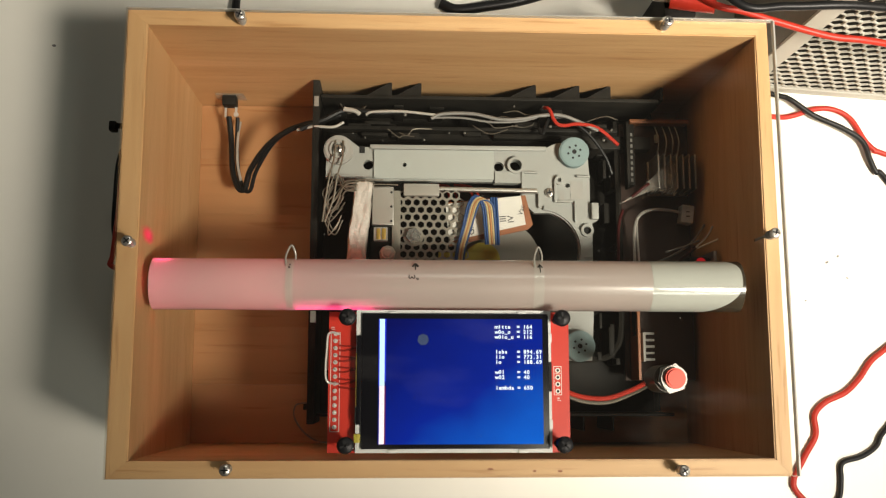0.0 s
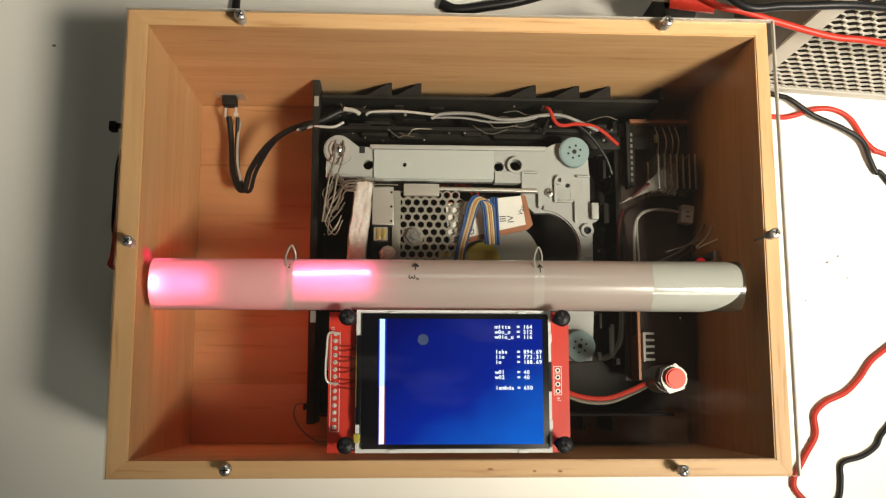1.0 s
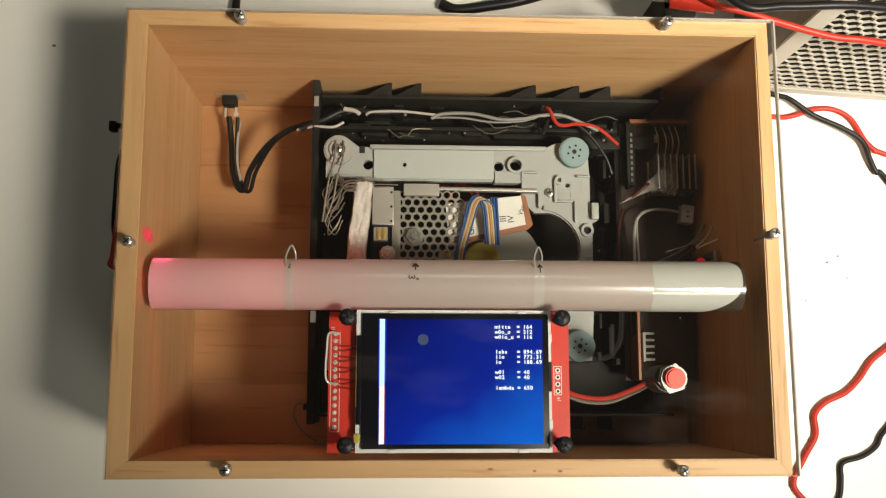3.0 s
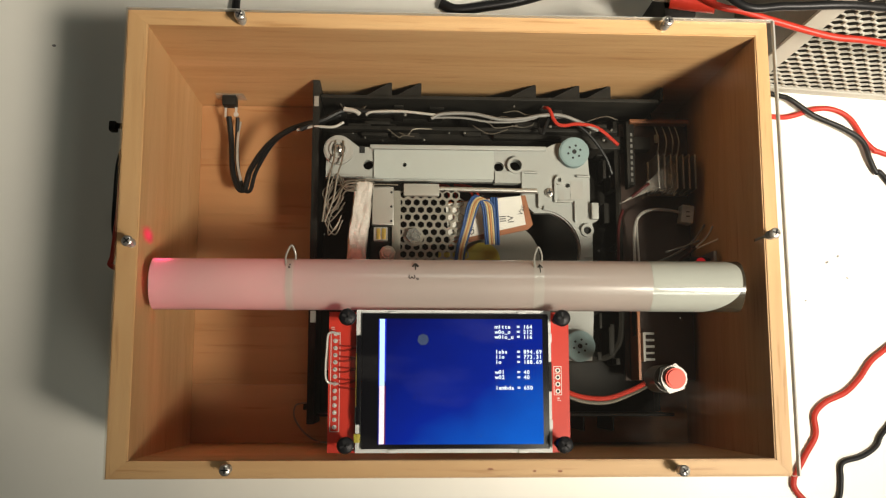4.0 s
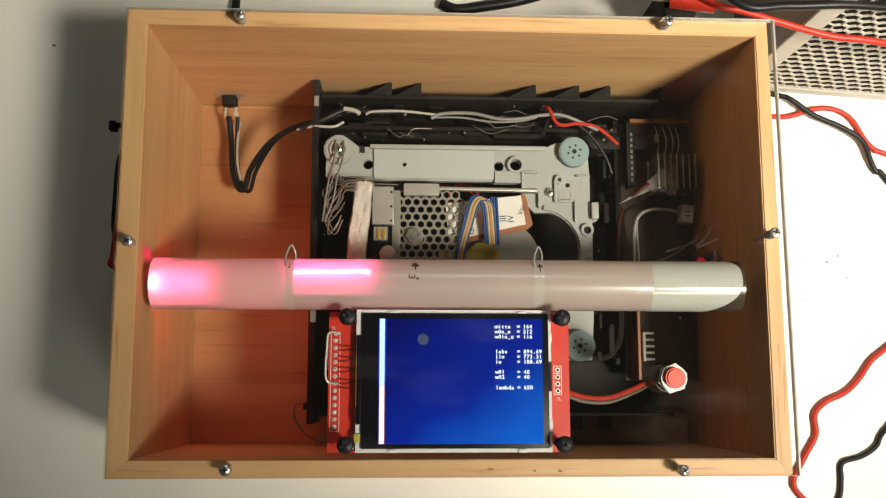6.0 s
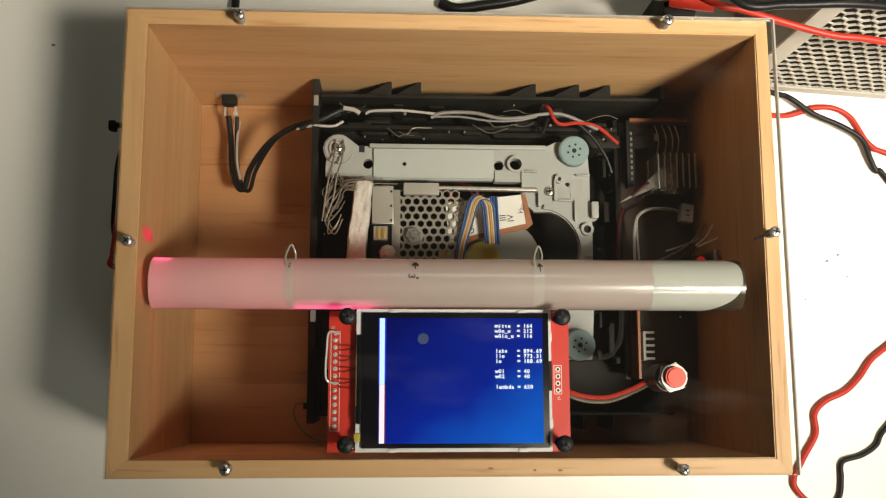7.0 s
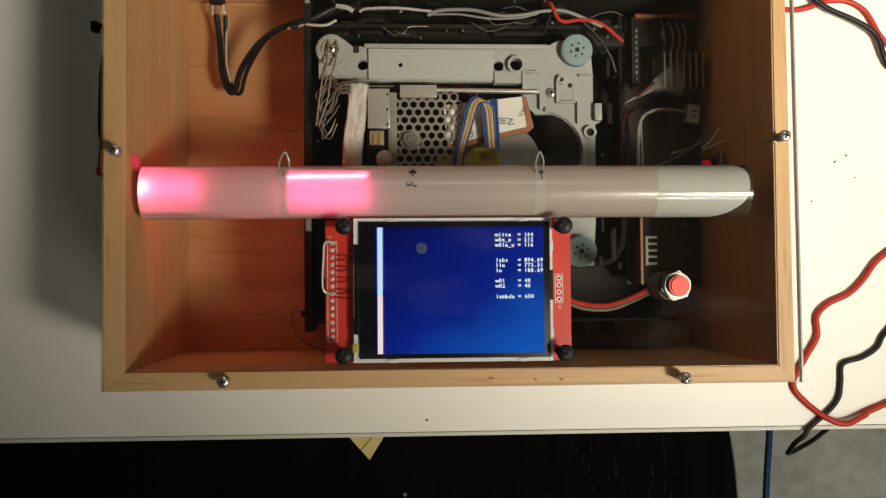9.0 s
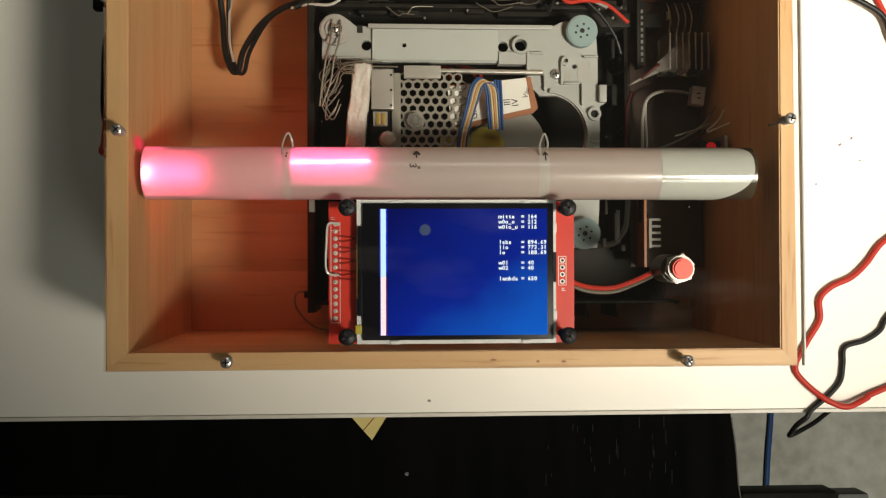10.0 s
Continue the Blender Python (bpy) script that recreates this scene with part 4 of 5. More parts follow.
def damper(parent, x, y, z, m, r=0.0064):
    d = part("damper", cyl_bm(r, z - 0.004, z, at=(x, y), n=32, bevel=0.0005), m, parent, "round rubber damper")
    part("damper_bore", cyl_bm(0.0010, z - 0.001, z + 0.00006, at=(x, y), n=12), SHADE_BLACK, d)
    for k in range(6):
        a = 2 * math.pi * k / 6 + 0.3
        part("damper_bore", cyl_bm(0.0005, z - 0.001, z + 0.00005, at=(x + 0.0027 * math.cos(a), y + 0.0027 * math.sin(a)), n=8), SHADE_BLACK, d)
    return d


def add_comb(bm, cells, pitch, hole, z0, z1):
    """Sheet of hexagonal cells, each with a real hexagonal hole."""
    for cx, cy in cells:
        ro, ri = pitch / math.sqrt(3), hole
        def ring(r, z):
            return [bm.verts.new((cx + r * math.cos(math.pi / 6 + k * math.pi / 3), cy + r * math.sin(math.pi / 6 + k * math.pi / 3), z)) for k in range(6)]
        a, b, c, d = ring(ro, z1), ring(ri, z1), ring(ri, z0), ring(ro, z0)
        for k in range(6):
            n = (k + 1) % 6
            bm.faces.new((a[k], a[n], b[n], b[k]))
            bm.faces.new((b[k], b[n], c[n], c[k]))
            bm.faces.new((c[k], c[n], d[n], d[k]))
            bm.faces.new((d[k], d[n], a[n], a[k]))
    return bm


def hex_cells(x0, x1, y0, y1, pitch):
    out, row, y = [], 0, y0
    while y < y1:
        x = x0 + (pitch / 2 if row % 2 else 0)
        while x < x1:
            out.append((x, y))
            x += pitch
        y += pitch * math.sqrt(3) / 2
        row += 1
    return out


def build_chassis():
    c = thing("drive_chassis", "pale grey chassis of an optical drive on rubber dampers", "drive chassis")
    z = 0.0500
    arc = [(0.1577 + 0.0168 * math.cos(radians(a)), 0.0880 + 0.0168 * math.sin(radians(a))) for a in range(85, -100, -12)]
    outline = [(0.0675, 0.1305), (0.0700, 0.1350), (0.0770, 0.1350), (0.0815, 0.1315), (0.0860, 0.1318), (0.1600, 0.1318), (0.1655, 0.1345), (0.1785, 0.1345), (0.1795, 0.1200),
               (0.1795, 0.1085), (0.1825, 0.1080), (0.1825, 0.1010), (0.1803, 0.1000), (0.1800, 0.0600), (0.1790, 0.0420), (0.1670, 0.0420), (0.1640, 0.0520), (0.1690, 0.0600)]
    outline += arc[::-1][:-1] + [(0.1555, 0.1040), (0.1520, 0.1075), (0.1500, 0.1110), (0.1500, 0.1165), (0.1385, 0.1165), (0.1385, 0.1172), (0.0840, 0.1172), (0.0765, 0.1185), (0.0675, 0.1185)]
    holes = [circle(0.0853, 0.1240, 0.0021), circle(0.1407, 0.1238, 0.0021), circle(0.1477, 0.1241, 0.0025), circle(0.1006, 0.1242, 0.0009, 10), circle(0.1700, 0.1160, 0.0010, 12)]
    part("frame_plate", plate_bm(outline, z - 0.003, z, holes), GREY_PLASTIC, c)
    part("cover_strip", plate_bm([(0.0875, 0.1181), (0.1385, 0.1181), (0.1385, 0.1305), (0.0875, 0.1305)], z + 0.0001, z + 0.0007,
                                 [circle(0.1006, 0.1240, 0.0009, 10)]), PALE_METAL, c, "pale flat cover strip")
    part("ridge", box_bm(0.0860, 0.1607, 0.1306, 0.1324, z + 0.0002, z + 0.0022, 0.0004), GREY_PLASTIC, c)
    part("ring_boss", add_ring(bmesh.new(), 0.0025, 0.0036, z, z + 0.0024, at=(0.1477, 0.1241)), GREY_PLASTIC, c)
    part("ring_boss", add_ring(bmesh.new(), 0.0016, 0.0027, z, z + 0.0020, at=(0.1778, 0.0965)), GREY_PLASTIC, c)
    part("ring_hole", cyl_bm(0.0016, z - 0.001, z + 0.0001, at=(0.1778, 0.0965), n=16), SHADE_BLACK, c)
    part("ring_boss", add_ring(bmesh.new(), 0.0009, 0.0018, z, z + 0.0022, at=(0.1661, 0.1180)), GREY_PLASTIC, c)
    part("arc_rim", add_plate(bmesh.new(), [(0.1577 + 0.0188 * math.cos(radians(a)), 0.0880 + 0.0188 * math.sin(radians(a))) for a in range(-60, 86, 8)] +
                              [(0.1577 + 0.0172 * math.cos(radians(a)), 0.0880 + 0.0172 * math.sin(radians(a))) for a in range(85, -61, -8)], z, z + 0.0015), GREY_PLASTIC, c)
    part("step_block", plate_bm([(0.1388, 0.1165), (0.1388, 0.1215), (0.1500, 0.1215), (0.1570, 0.1160), (0.1570, 0.1120), (0.1500, 0.1120), (0.1500, 0.1165)], z + 0.0001, z + 0.0016), GREY_PLASTIC, c)
    part("rib", box_bm(0.1640, 0.1650, 0.1085, 0.1180, z, z + 0.0018, 0.0002), GREY_PLASTIC, c)
    part("rib", box_bm(0.1652, 0.1720, 0.1085, 0.1093, z, z + 0.0018, 0.0002), GREY_PLASTIC, c)
    part("pocket", box_bm(0.1712, 0.1765, 0.1100, 0.1180, z + 0.00005, z + 0.0002), DAMPER_GREY, c)
    part("side_tab", box_bm(0.1796, 0.1826, 0.1012, 0.1082, z + 0.0001, z + 0.003, 0.0004), GREY_PLASTIC, c)
    part("pocket", box_bm(0.0815, 0.0838, 0.1290, 0.1320, z + 0.00005, z + 0.0002), SHADE_BLACK, c)
    for x0, x1, y0, y1, h in ((0.1500, 0.1512, 0.1120, 0.1215, 0.0024), (0.1512, 0.1570, 0.1208, 0.1215, 0.0022), (0.1725, 0.1732, 0.1000, 0.1090, 0.0018), (0.1760, 0.1795, 0.0850, 0.0858, 0.0016),
                              (0.1570, 0.1578, 0.1060, 0.1125, 0.0022), (0.0690, 0.0835, 0.1186, 0.1192, 0.0014), (0.1735, 0.1795, 0.1195, 0.1201, 0.0018), (0.0876, 0.0880, 0.1182, 0.1304, 0.0012)):
        part("rib", box_bm(x0, x1, y0, y1, z, z + h, 0.0002), GREY_PLASTIC, c)
    part("slot", box_bm(0.1660, 0.1684, 0.1096, 0.1140, z + 0.00005, z + 0.0002), DAMPER_GREY, c)
    screw(c, 0.1621, 0.1127, z + 0.0001, 0.0020, CHROME, 10, shaft=0.004)
    damper(c, 0.1724, 0.1298, z + 0.0042, DAMPER)
    damper(c, 0.1732, 0.0478, z + 0.0042, DAMPER)
    d = part("damper", cyl_bm(0.0062, z + 0.0001, z + 0.003, at=(0.0728, 0.1298), n=32, bevel=0.0006), DAMPER_GREY, c, "grey rubber damper with a screw")
    part("damper_rim", add_ring(bmesh.new(), 0.0030, 0.0038, z + 0.003, z + 0.0040, at=(0.0728, 0.1298)), DAMPER_GREY, d)
    screw(c, 0.0730, 0.1298, z + 0.0036, 0.0018, CHROME, 0, shaft=0.003)
    part("guide_rod", wire_bm([(0.1120, 0.1134, z + 0.002), (0.1565, 0.1130, z + 0.002)], 0.0011, n=12, smooth=False), CHROME, c, "polished guide rod")
    part("rear_bar", box_bm(0.0690, 0.1640, 0.0380, 0.0500, z - 0.003, z - 0.0002, 0.0005), GREY_PLASTIC, c)
    part("leg", box_bm(0.1700, 0.1780, 0.1250, 0.1330, 0.0136, z - 0.003), GREY_PLASTIC, c)
    part("leg", box_bm(0.0690, 0.0770, 0.1250, 0.1330, 0.0136, z - 0.003), GREY_PLASTIC, c)
    part("leg", box_bm(0.1700, 0.1770, 0.0440, 0.0520, 0.0136, z - 0.003), GREY_PLASTIC, c)

    s = thing("perforated_sheet", "steel sheet with hexagonal holes over the drive", "metal sheet")
    pitch = 0.0036
    cells = [q for q in hex_cells(0.0985, 0.1262, 0.0760, 0.1125, pitch) if q[0] < 0.1235 + (0.112 - q[1]) * 0.12]
    part("honeycomb", add_comb(bmesh.new(), cells, pitch, 0.00148, 0.0540, 0.0545), STEEL, s, smooth=False)
    part("flange", box_bm(0.0955, 0.0990, 0.0760, 0.1120, 0.0538, 0.0548, 0.0002), STEEL, s)
    part("clip_block", box_bm(0.1002, 0.1150, 0.1095, 0.1145, 0.0546, 0.0578, 0.0005), CLEAR_PLASTIC, s, "smoky plastic clip")
    part("stand", box_bm(0.0960, 0.0985, 0.0765, 0.0800, 0.0136, 0.0538), STEEL, s)
    bm = plate_bm(circle(0.1044, 0.0928, 0.0032, 6, 0.2), 0.0546, 0.0574, [circle(0.1044, 0.0928, 0.0017, 16)])
    n = part("hex_nut", bm, CHROME, s, "hexagonal nut")
    part("bolt", cyl_bm(0.0016, 0.0530, 0.0580, at=(0.1044, 0.0928), n=16, bevel=0.0003), CHROME, n)
    part("washer", add_ring(bmesh.new(), 0.0018, 0.0042, 0.0546, 0.0549, at=(0.1044, 0.0928)), STEEL, n)

    p = thing("laser_pickup", "grey metal laser pickup block on the drive sled", "laser pickup")
    part("housing", box_bm(0.0873, 0.0962, 0.0970, 0.1130, 0.0540, 0.0580, 0.0005), ALU, p)
    part("dark_plate", box_bm(0.0875, 0.0958, 0.0972, 0.1125, 0.0581, 0.0584, 0.0001), CLEAR_PLASTIC, p)
    for x, y in ((0.0952, 0.1105), (0.0952, 0.1045), (0.0952, 0.0985)):
        part("pin_hole", cyl_bm(0.0005, 0.0584, 0.0586, at=(x, y), n=8), SHADE_BLACK, p)
    part("lens_mount", box_bm(0.0880, 0.0938, 0.0905, 0.0962, 0.0535, 0.0575, 0.0005), CLEAR_PLASTIC, p)
    for x in (0.0892, 0.0914):
        part("contact", box_bm(x, x + 0.0016, 0.0910, 0.0955, 0.0576, 0.0579, 0.0001), GOLD, p, "brass contact")
    part("glue_lump", cyl_bm(0.0036, 0.0540, 0.0590, at=(0.0938, 0.0855), n=9, r2=0.0025, bevel=0.0008), FOAM, p, "white glue lump")
    part("carrier", box_bm(0.0870, 0.0960, 0.0800, 0.1130, 0.0136, 0.0530), BLACK_PLASTIC, p)

    f = thing("foam_strip", "strip of white foam standing beside the laser pickup", "foam")
    bm = box_bm(-0.0037, 0.0037, -0.0165, 0.0165, 0, 0.0065, 0.0016)
    bmesh.ops.subdivide_edges(bm, edges=[e for e in bm.edges if e.calc_length() > 0.003], cuts=15, use_grid_fill=True)
    for v in bm.verts:
        q = noise.noise_vector(v.co * 700) * 0.00055 + noise.noise_vector(v.co * 160) * 0.0007
        v.co += q
        v.co.x += math.sin(v.co.y * 70) * 0.0006
    bm.transform(pose(0.0824, 0.0985, 0.0530, 0, 0, -3))
    part("foam", bm, FOAM, f)
    part("support", box_bm(0.0795, 0.0850, 0.0850, 0.1120, 0.0136, 0.0530), BLACK_PLASTIC, f)


def build_drive_bits():
    # note paper on a brown board with a flat rainbow cable
    bd = thing("brown_board", "small brown circuit board carrying a handwritten paper note", "circuit board")
    bm = plate_bm([(0.1195, 0.0890), (0.1525, 0.0965), (0.1545, 0.0985), (0.1515, 0.1110), (0.1180, 0.1075)], 0.0515, 0.0528)
    part("board", bm, BROWN_BOARD, bd)
    note = part("note", plate_bm([(0.1192, 0.0910), (0.1515, 0.0985), (0.1495, 0.1108), (0.1178, 0.1068)], 0.0529, 0.0531), PAPER, bd, "white paper with pen writing")
    part("writing", word_bm("Gnd", 0.0036, 0.1300, 0.0940, 0.0532, turn=98), INK, note)
    part("writing", word_bm("III", 0.0038, 0.1432, 0.0995, 0.0532, turn=96), INK, note)
    part("writing", word_bm("IV", 0.0038, 0.1465, 0.0992, 0.0532, turn=96), INK, note)
    part("writing", word_bm("Vac", 0.0030, 0.1500, 0.1022, 0.0532, turn=75), INK, note)
    part("post", box_bm(0.1400, 0.1440, 0.0985, 0.1025, 0.0136, 0.0514), BLACK_PLASTIC, bd)
    r = thing("ribbon_cable", "flat ribbon cable of coloured wires folded over the drive", "cable")
    cols = (WIRE_BLUE, WIRE_BLUE, WIRE_YELLOW, WIRE_ORANGE, WIRE_YELLOW, WIRE_BLUE)
    for i, m in enumerate(cols):
        o = i * 0.0011
        part("strand", wire_bm([(0.1214 + o * 0.6, 0.0800, 0.0550), (0.1225 + o * 0.6, 0.0880, 0.0556), (0.1248 + o * 0.65, 0.0970, 0.0575), (0.1268 + o * 0.8, 0.1058, 0.0600), (0.1300 + o * 0.7, 0.1090 - o * 0.35, 0.0612),
                                (0.1325 + o * 0.8, 0.1050, 0.0600), (0.1335 + o * 0.8, 0.0980, 0.0585), (0.1343 + o * 0.75, 0.0892, 0.0575)], 0.00045), m, r)
    for i in range(3):
        part("strand", wire_bm([(0.1373 + i * 0.0011, 0.0890, 0.0572), (0.1370 + i * 0.0011, 0.0980, 0.0580), (0.1362 + i * 0.0011, 0.1085, 0.0600)], 0.00055), WIRE_BLUE, r)
    m = thing("spindle_disc", "yellow-taped hub beside a smoky clear disc", "disc")
    part("disc", cyl_bm(0.0165, 0.0440, 0.0452, at=(0.1420, 0.0845), n=48), CLEAR_PLASTIC, m, "smoky clear disc")
    part("hub", cyl_bm(0.0075, 0.0453, 0.0500, at=(0.1335, 0.0838), n=32, bevel=0.0008), YELLOW, m, "yellow hub")
    part("tape", box_bm(0.1150, 0.1395, 0.0760, 0.0868, 0.0500, 0.0506, 0.0001), YELLOW, m, "yellow tape")
    part("motor", cyl_bm(0.0100, 0.0136, 0.0440, at=(0.1420, 0.0845), n=32), BLACK_PLASTIC, m)
    # loose bare strands at the corner of the chassis
    rng = random.Random(7)
    for i in range(9):
        y = 0.0995 + rng.random() * 0.018
        pts = [(0.0865 + rng.random() * 0.012, 0.1165 - rng.random() * 0.004, 0.0560), (0.0775, 0.1155 - i * 0.0006, 0.0570 + rng.random() * 0.003), (0.0715 + rng.random() * 0.003, y + 0.006, 0.0560),
               (0.0665 + rng.random() * 0.004, y, 0.0550), (0.0690 + rng.random() * 0.004, y - 0.007, 0.0545), (0.0735 + rng.random() * 0.003, y - 0.001, 0.0560)]
        solid("loose_strand", wire_bm(pts, 0.00028, n=5), WIRE_CLEAR, "thin loose bare wire strand beside the foam", "wire", "loose strands")
    for dx in (0.0, 0.0032):
        solid("loose_strand", wire_bm([(0.0718 + dx, 0.1330, 0.0545), (0.0712 + dx * 1.1, 0.1250, 0.0560), (0.0695 + dx, 0.1170, 0.0570), (0.0680 + dx, 0.1080, 0.0560), (0.0668 + dx * 0.3, 0.0985, 0.0550)], 0.0004, n=6),
              WIRE_CLEAR, "bare wire looped over the damper screw", "wire", "loose strands")
    for k, x in enumerate((0.1165, 0.1195, 0.1265, 0.1290)):
        solid("tray_wire", wire_bm([(x - 0.004, 0.1178, 0.040), (x, 0.1160, 0.0445), (x + 0.003, 0.1135, 0.0440), (x + 0.004, 0.1100, 0.040)], 0.0006), WIRE_RED, "short red wire below the guide rod", "wire", "wires in the tray")
    solid("loose_strand", wire_bm([(0.0600, 0.0245, 0.0330), (0.0555, 0.0235, 0.0330), (0.0548, 0.0185, 0.0320), (0.0585, 0.0125, 0.0310), (0.0640, 0.0085, 0.0300), (0.070, 0.0075, 0.0280)], 0.0004, n=6),
          WIRE_CLEAR, "thin wire looping out of the tray's front corner", "wire", "loose strands")
    rng = random.Random(33)
    for i in range(10):
        x, y = 0.072 + rng.random() * 0.115, 0.1385 + rng.random() * 0.013
        pts = [(x + k * 0.003 * (1 + rng.random()), y + rng.uniform(-0.002, 0.002), 0.041 + rng.random() * 0.004) for k in range(4)]
        solid("loose_strand", wire_bm(pts, 0.00022, n=4, step=4), WIRE_CLEAR, "fine stray wire strand at the back of the tray", "wire", "loose strands")
    # wires along the back of the tray
    for pts, r_, m_, lab in (
            ([(0.0560, 0.1405, 0.045), (0.066, 0.1445, 0.046), (0.076, 0.1490, 0.0460), (0.088, 0.1480, 0.046), (0.100, 0.1490, 0.045)], 0.0012, WIRE_BLACK, "black wire along the back of the tray"),
            ([(0.0745, 0.1490, 0.0475), (0.0790, 0.1482, 0.0475), (0.0815, 0.1468, 0.047)], 0.0010, WIRE_WHITE, "short white wire end"),
            ([(0.0840, 0.1468, 0.0465), (0.0870, 0.1480, 0.047), (0.0990, 0.1484, 0.047), (0.1140, 0.1472, 0.0465)], 0.0006, WIRE_WHITE, "white wire along the back of the tray"),
            ([(0.1120, 0.1455, 0.0465), (0.1170, 0.1475, 0.047), (0.130, 0.1478, 0.047), (0.1420, 0.1455, 0.047), (0.1520, 0.1460, 0.047), (0.1600, 0.1475, 0.047), (0.1700, 0.1475, 0.0465), (0.1850, 0.1420, 0.044)], 0.0008, WIRE_GREY, "grey wire along the back of the tray"),
            ([(0.1130, 0.1462, 0.0455), (0.125, 0.1462, 0.046), (0.138, 0.1445, 0.046), (0.150, 0.1450, 0.046), (0.158, 0.1468, 0.046)], 0.0005, WIRE_GREY, "thin grey wire along the back of the tray"),
            ([(0.1615, 0.1520, 0.0440), (0.1632, 0.1500, 0.0475), (0.1655, 0.1445, 0.0480), (0.1690, 0.1430, 0.0475), (0.1760, 0.1442, 0.046), (0.1850, 0.1430, 0.044), (0.1945, 0.1365, 0.041)], 0.0008, WIRE_RED, "red wire bent down into the tray"),
            ([(0.1600, 0.1515, 0.0430), (0.1640, 0.1470, 0.0450), (0.1720, 0.1470, 0.044), (0.1820, 0.1400, 0.042), (0.1890, 0.1310, 0.040), (0.1920, 0.1240, 0.038)], 0.0007, WIRE_BLACK, "thin black wire hanging into the tray"),
            ([(0.1590, 0.1425, 0.0440), (0.1605, 0.1400, 0.0450), (0.1625, 0.1450, 0.0455), (0.1650, 0.1500, 0.0450)], 0.0008, WIRE_BLACK, "black wire twisted round a post")):
        solid("tray_wire", wire_bm(pts, r_), m_, lab, "wire", "wires in the tray")


# ---------------------------------------------------------------- electronics at the dark end
def build_electronics():
    b = thing("control_board", "dark perforated control board with small parts", "circuit board")
    part("board", box_bm(0.1985, 0.2300, 0.0340, 0.1500, 0.0250, 0.0266, 0.0003), DARK_BOARD, b)
    part("copper_edge", box_bm(0.2010, 0.2022, 0.0340, 0.0700, 0.0268, 0.0400, 0.0002), BROWN_BOARD, b, "brown board edge")
    part("top_edge", box_bm(0.2020, 0.2290, 0.1490, 0.1506, 0.0268, 0.0330, 0.0002), BROWN_BOARD, b, "brown upright board edge")
    part("chip", box_bm(0.2010, 0.2035, 0.1200, 0.1480, 0.0268, 0.0340, 0.0003), BLACK_PLASTIC, b)
    for i in range(9):
        part("printed_mark", box_bm(0.2016, 0.2026, 0.1215 + i * 0.0026, 0.1230 + i * 0.0026, 0.0341, 0.0342), WIRE_GREY, b)
    part("header", box_bm(0.2040, 0.2052, 0.0420, 0.0545, 0.0290, 0.0370, 0.0002), WIRE_WHITE, b, "pale comb-shaped pin header")
    for i in range(5):
        part("pin", box_bm(0.2053, 0.2095, 0.0424 + i * 0.0028, 0.0434 + i * 0.0028, 0.0340, 0.0350), WIRE_WHITE, b)
    part("standoff", cyl_bm(0.002, 0.0137, 0.0249, at=(0.208, 0.06), n=12), WIRE_GREY, b)
    part("standoff", cyl_bm(0.002, 0.0137, 0.0249, at=(0.208, 0.13), n=12), WIRE_GREY, b)
    for x in (0.2140, 0.2175, 0.2205, 0.2232):
        bm = wire_bm([(x, 0.1480, 0.0300), (x + 0.0006, 0.1440, 0.0320), (x + 0.0010, 0.1400, 0.0325), (x + 0.001, 0.1340, 0.0290)], 0.0003, n=6)
        part("lead", bm, SOLDER, b)
    part("resistor", wire_bm([(0.2140, 0.1435, 0.0325), (0.2142, 0.1400, 0.0325)], 0.0011, n=10, smooth=False), PALE_METAL, b, "pale resistor")
    h = thing("heat_sink", "finned aluminium heat sink on the control board", "heat sink")
    part("base", box_bm(0.2105, 0.2285, 0.1165, 0.1320, 0.0268, 0.0290, 0.0003), ALU, h)
    for i in range(7):
        x = 0.2110 + i * 0.0027
        part("fin", box_bm(x, x + 0.0008, 0.1165, 0.1320, 0.0291, 0.0440, 0.0002), ALU, h)
    g = thing("foil_strip", "crumpled strip of clear tape over the board", "tape")
    bm = plate_bm([(0.1930, 0.1090), (0.1990, 0.1130), (0.2170, 0.1290), (0.2200, 0.1240), (0.2180, 0.1130), (0.2090, 0.1160)], 0.0445, 0.0448)
    part("strip", bm, FILM, g)
    part("strip_end", box_bm(0.2080, 0.2100, 0.1150, 0.1170, 0.0267, 0.0444), FILM, g)
    k = thing("plug_connector", "small white plug connector with a white wire", "connector")
    bm = box_bm(-0.0028, 0.0028, -0.004, 0.004, 0, 0.006, 0.0004)
    bm.transform(pose(0.2270, 0.1075, 0.0267, 0, 0, -8))
    part("body", bm, SILK, k)
    bm = bmesh.new()
    for o in (-0.001, 0.001):
        add_box(bm, 0.2262, 0.2278, 0.1072 + o, 0.1076 + o, 0.0328, 0.0330)
    part("slot", bm, SHADE_BLACK, k)
    part("lead", wire_bm([(0.2245, 0.1085, 0.0300), (0.2180, 0.1088, 0.034), (0.2090, 0.1082, 0.037), (0.2035, 0.1050, 0.037), (0.2018, 0.0980, 0.036), (0.2022, 0.0880, 0.034), (0.2030, 0.0760, 0.030)], 0.0007), WIRE_WHITE, k, "white wire")
    part("lead", wire_bm([(0.2028, 0.1045, 0.0375), (0.2030, 0.0980, 0.036), (0.2040, 0.0880, 0.034), (0.2050, 0.0760, 0.030)], 0.0005), WIRE_WHITE, k, "white wire")
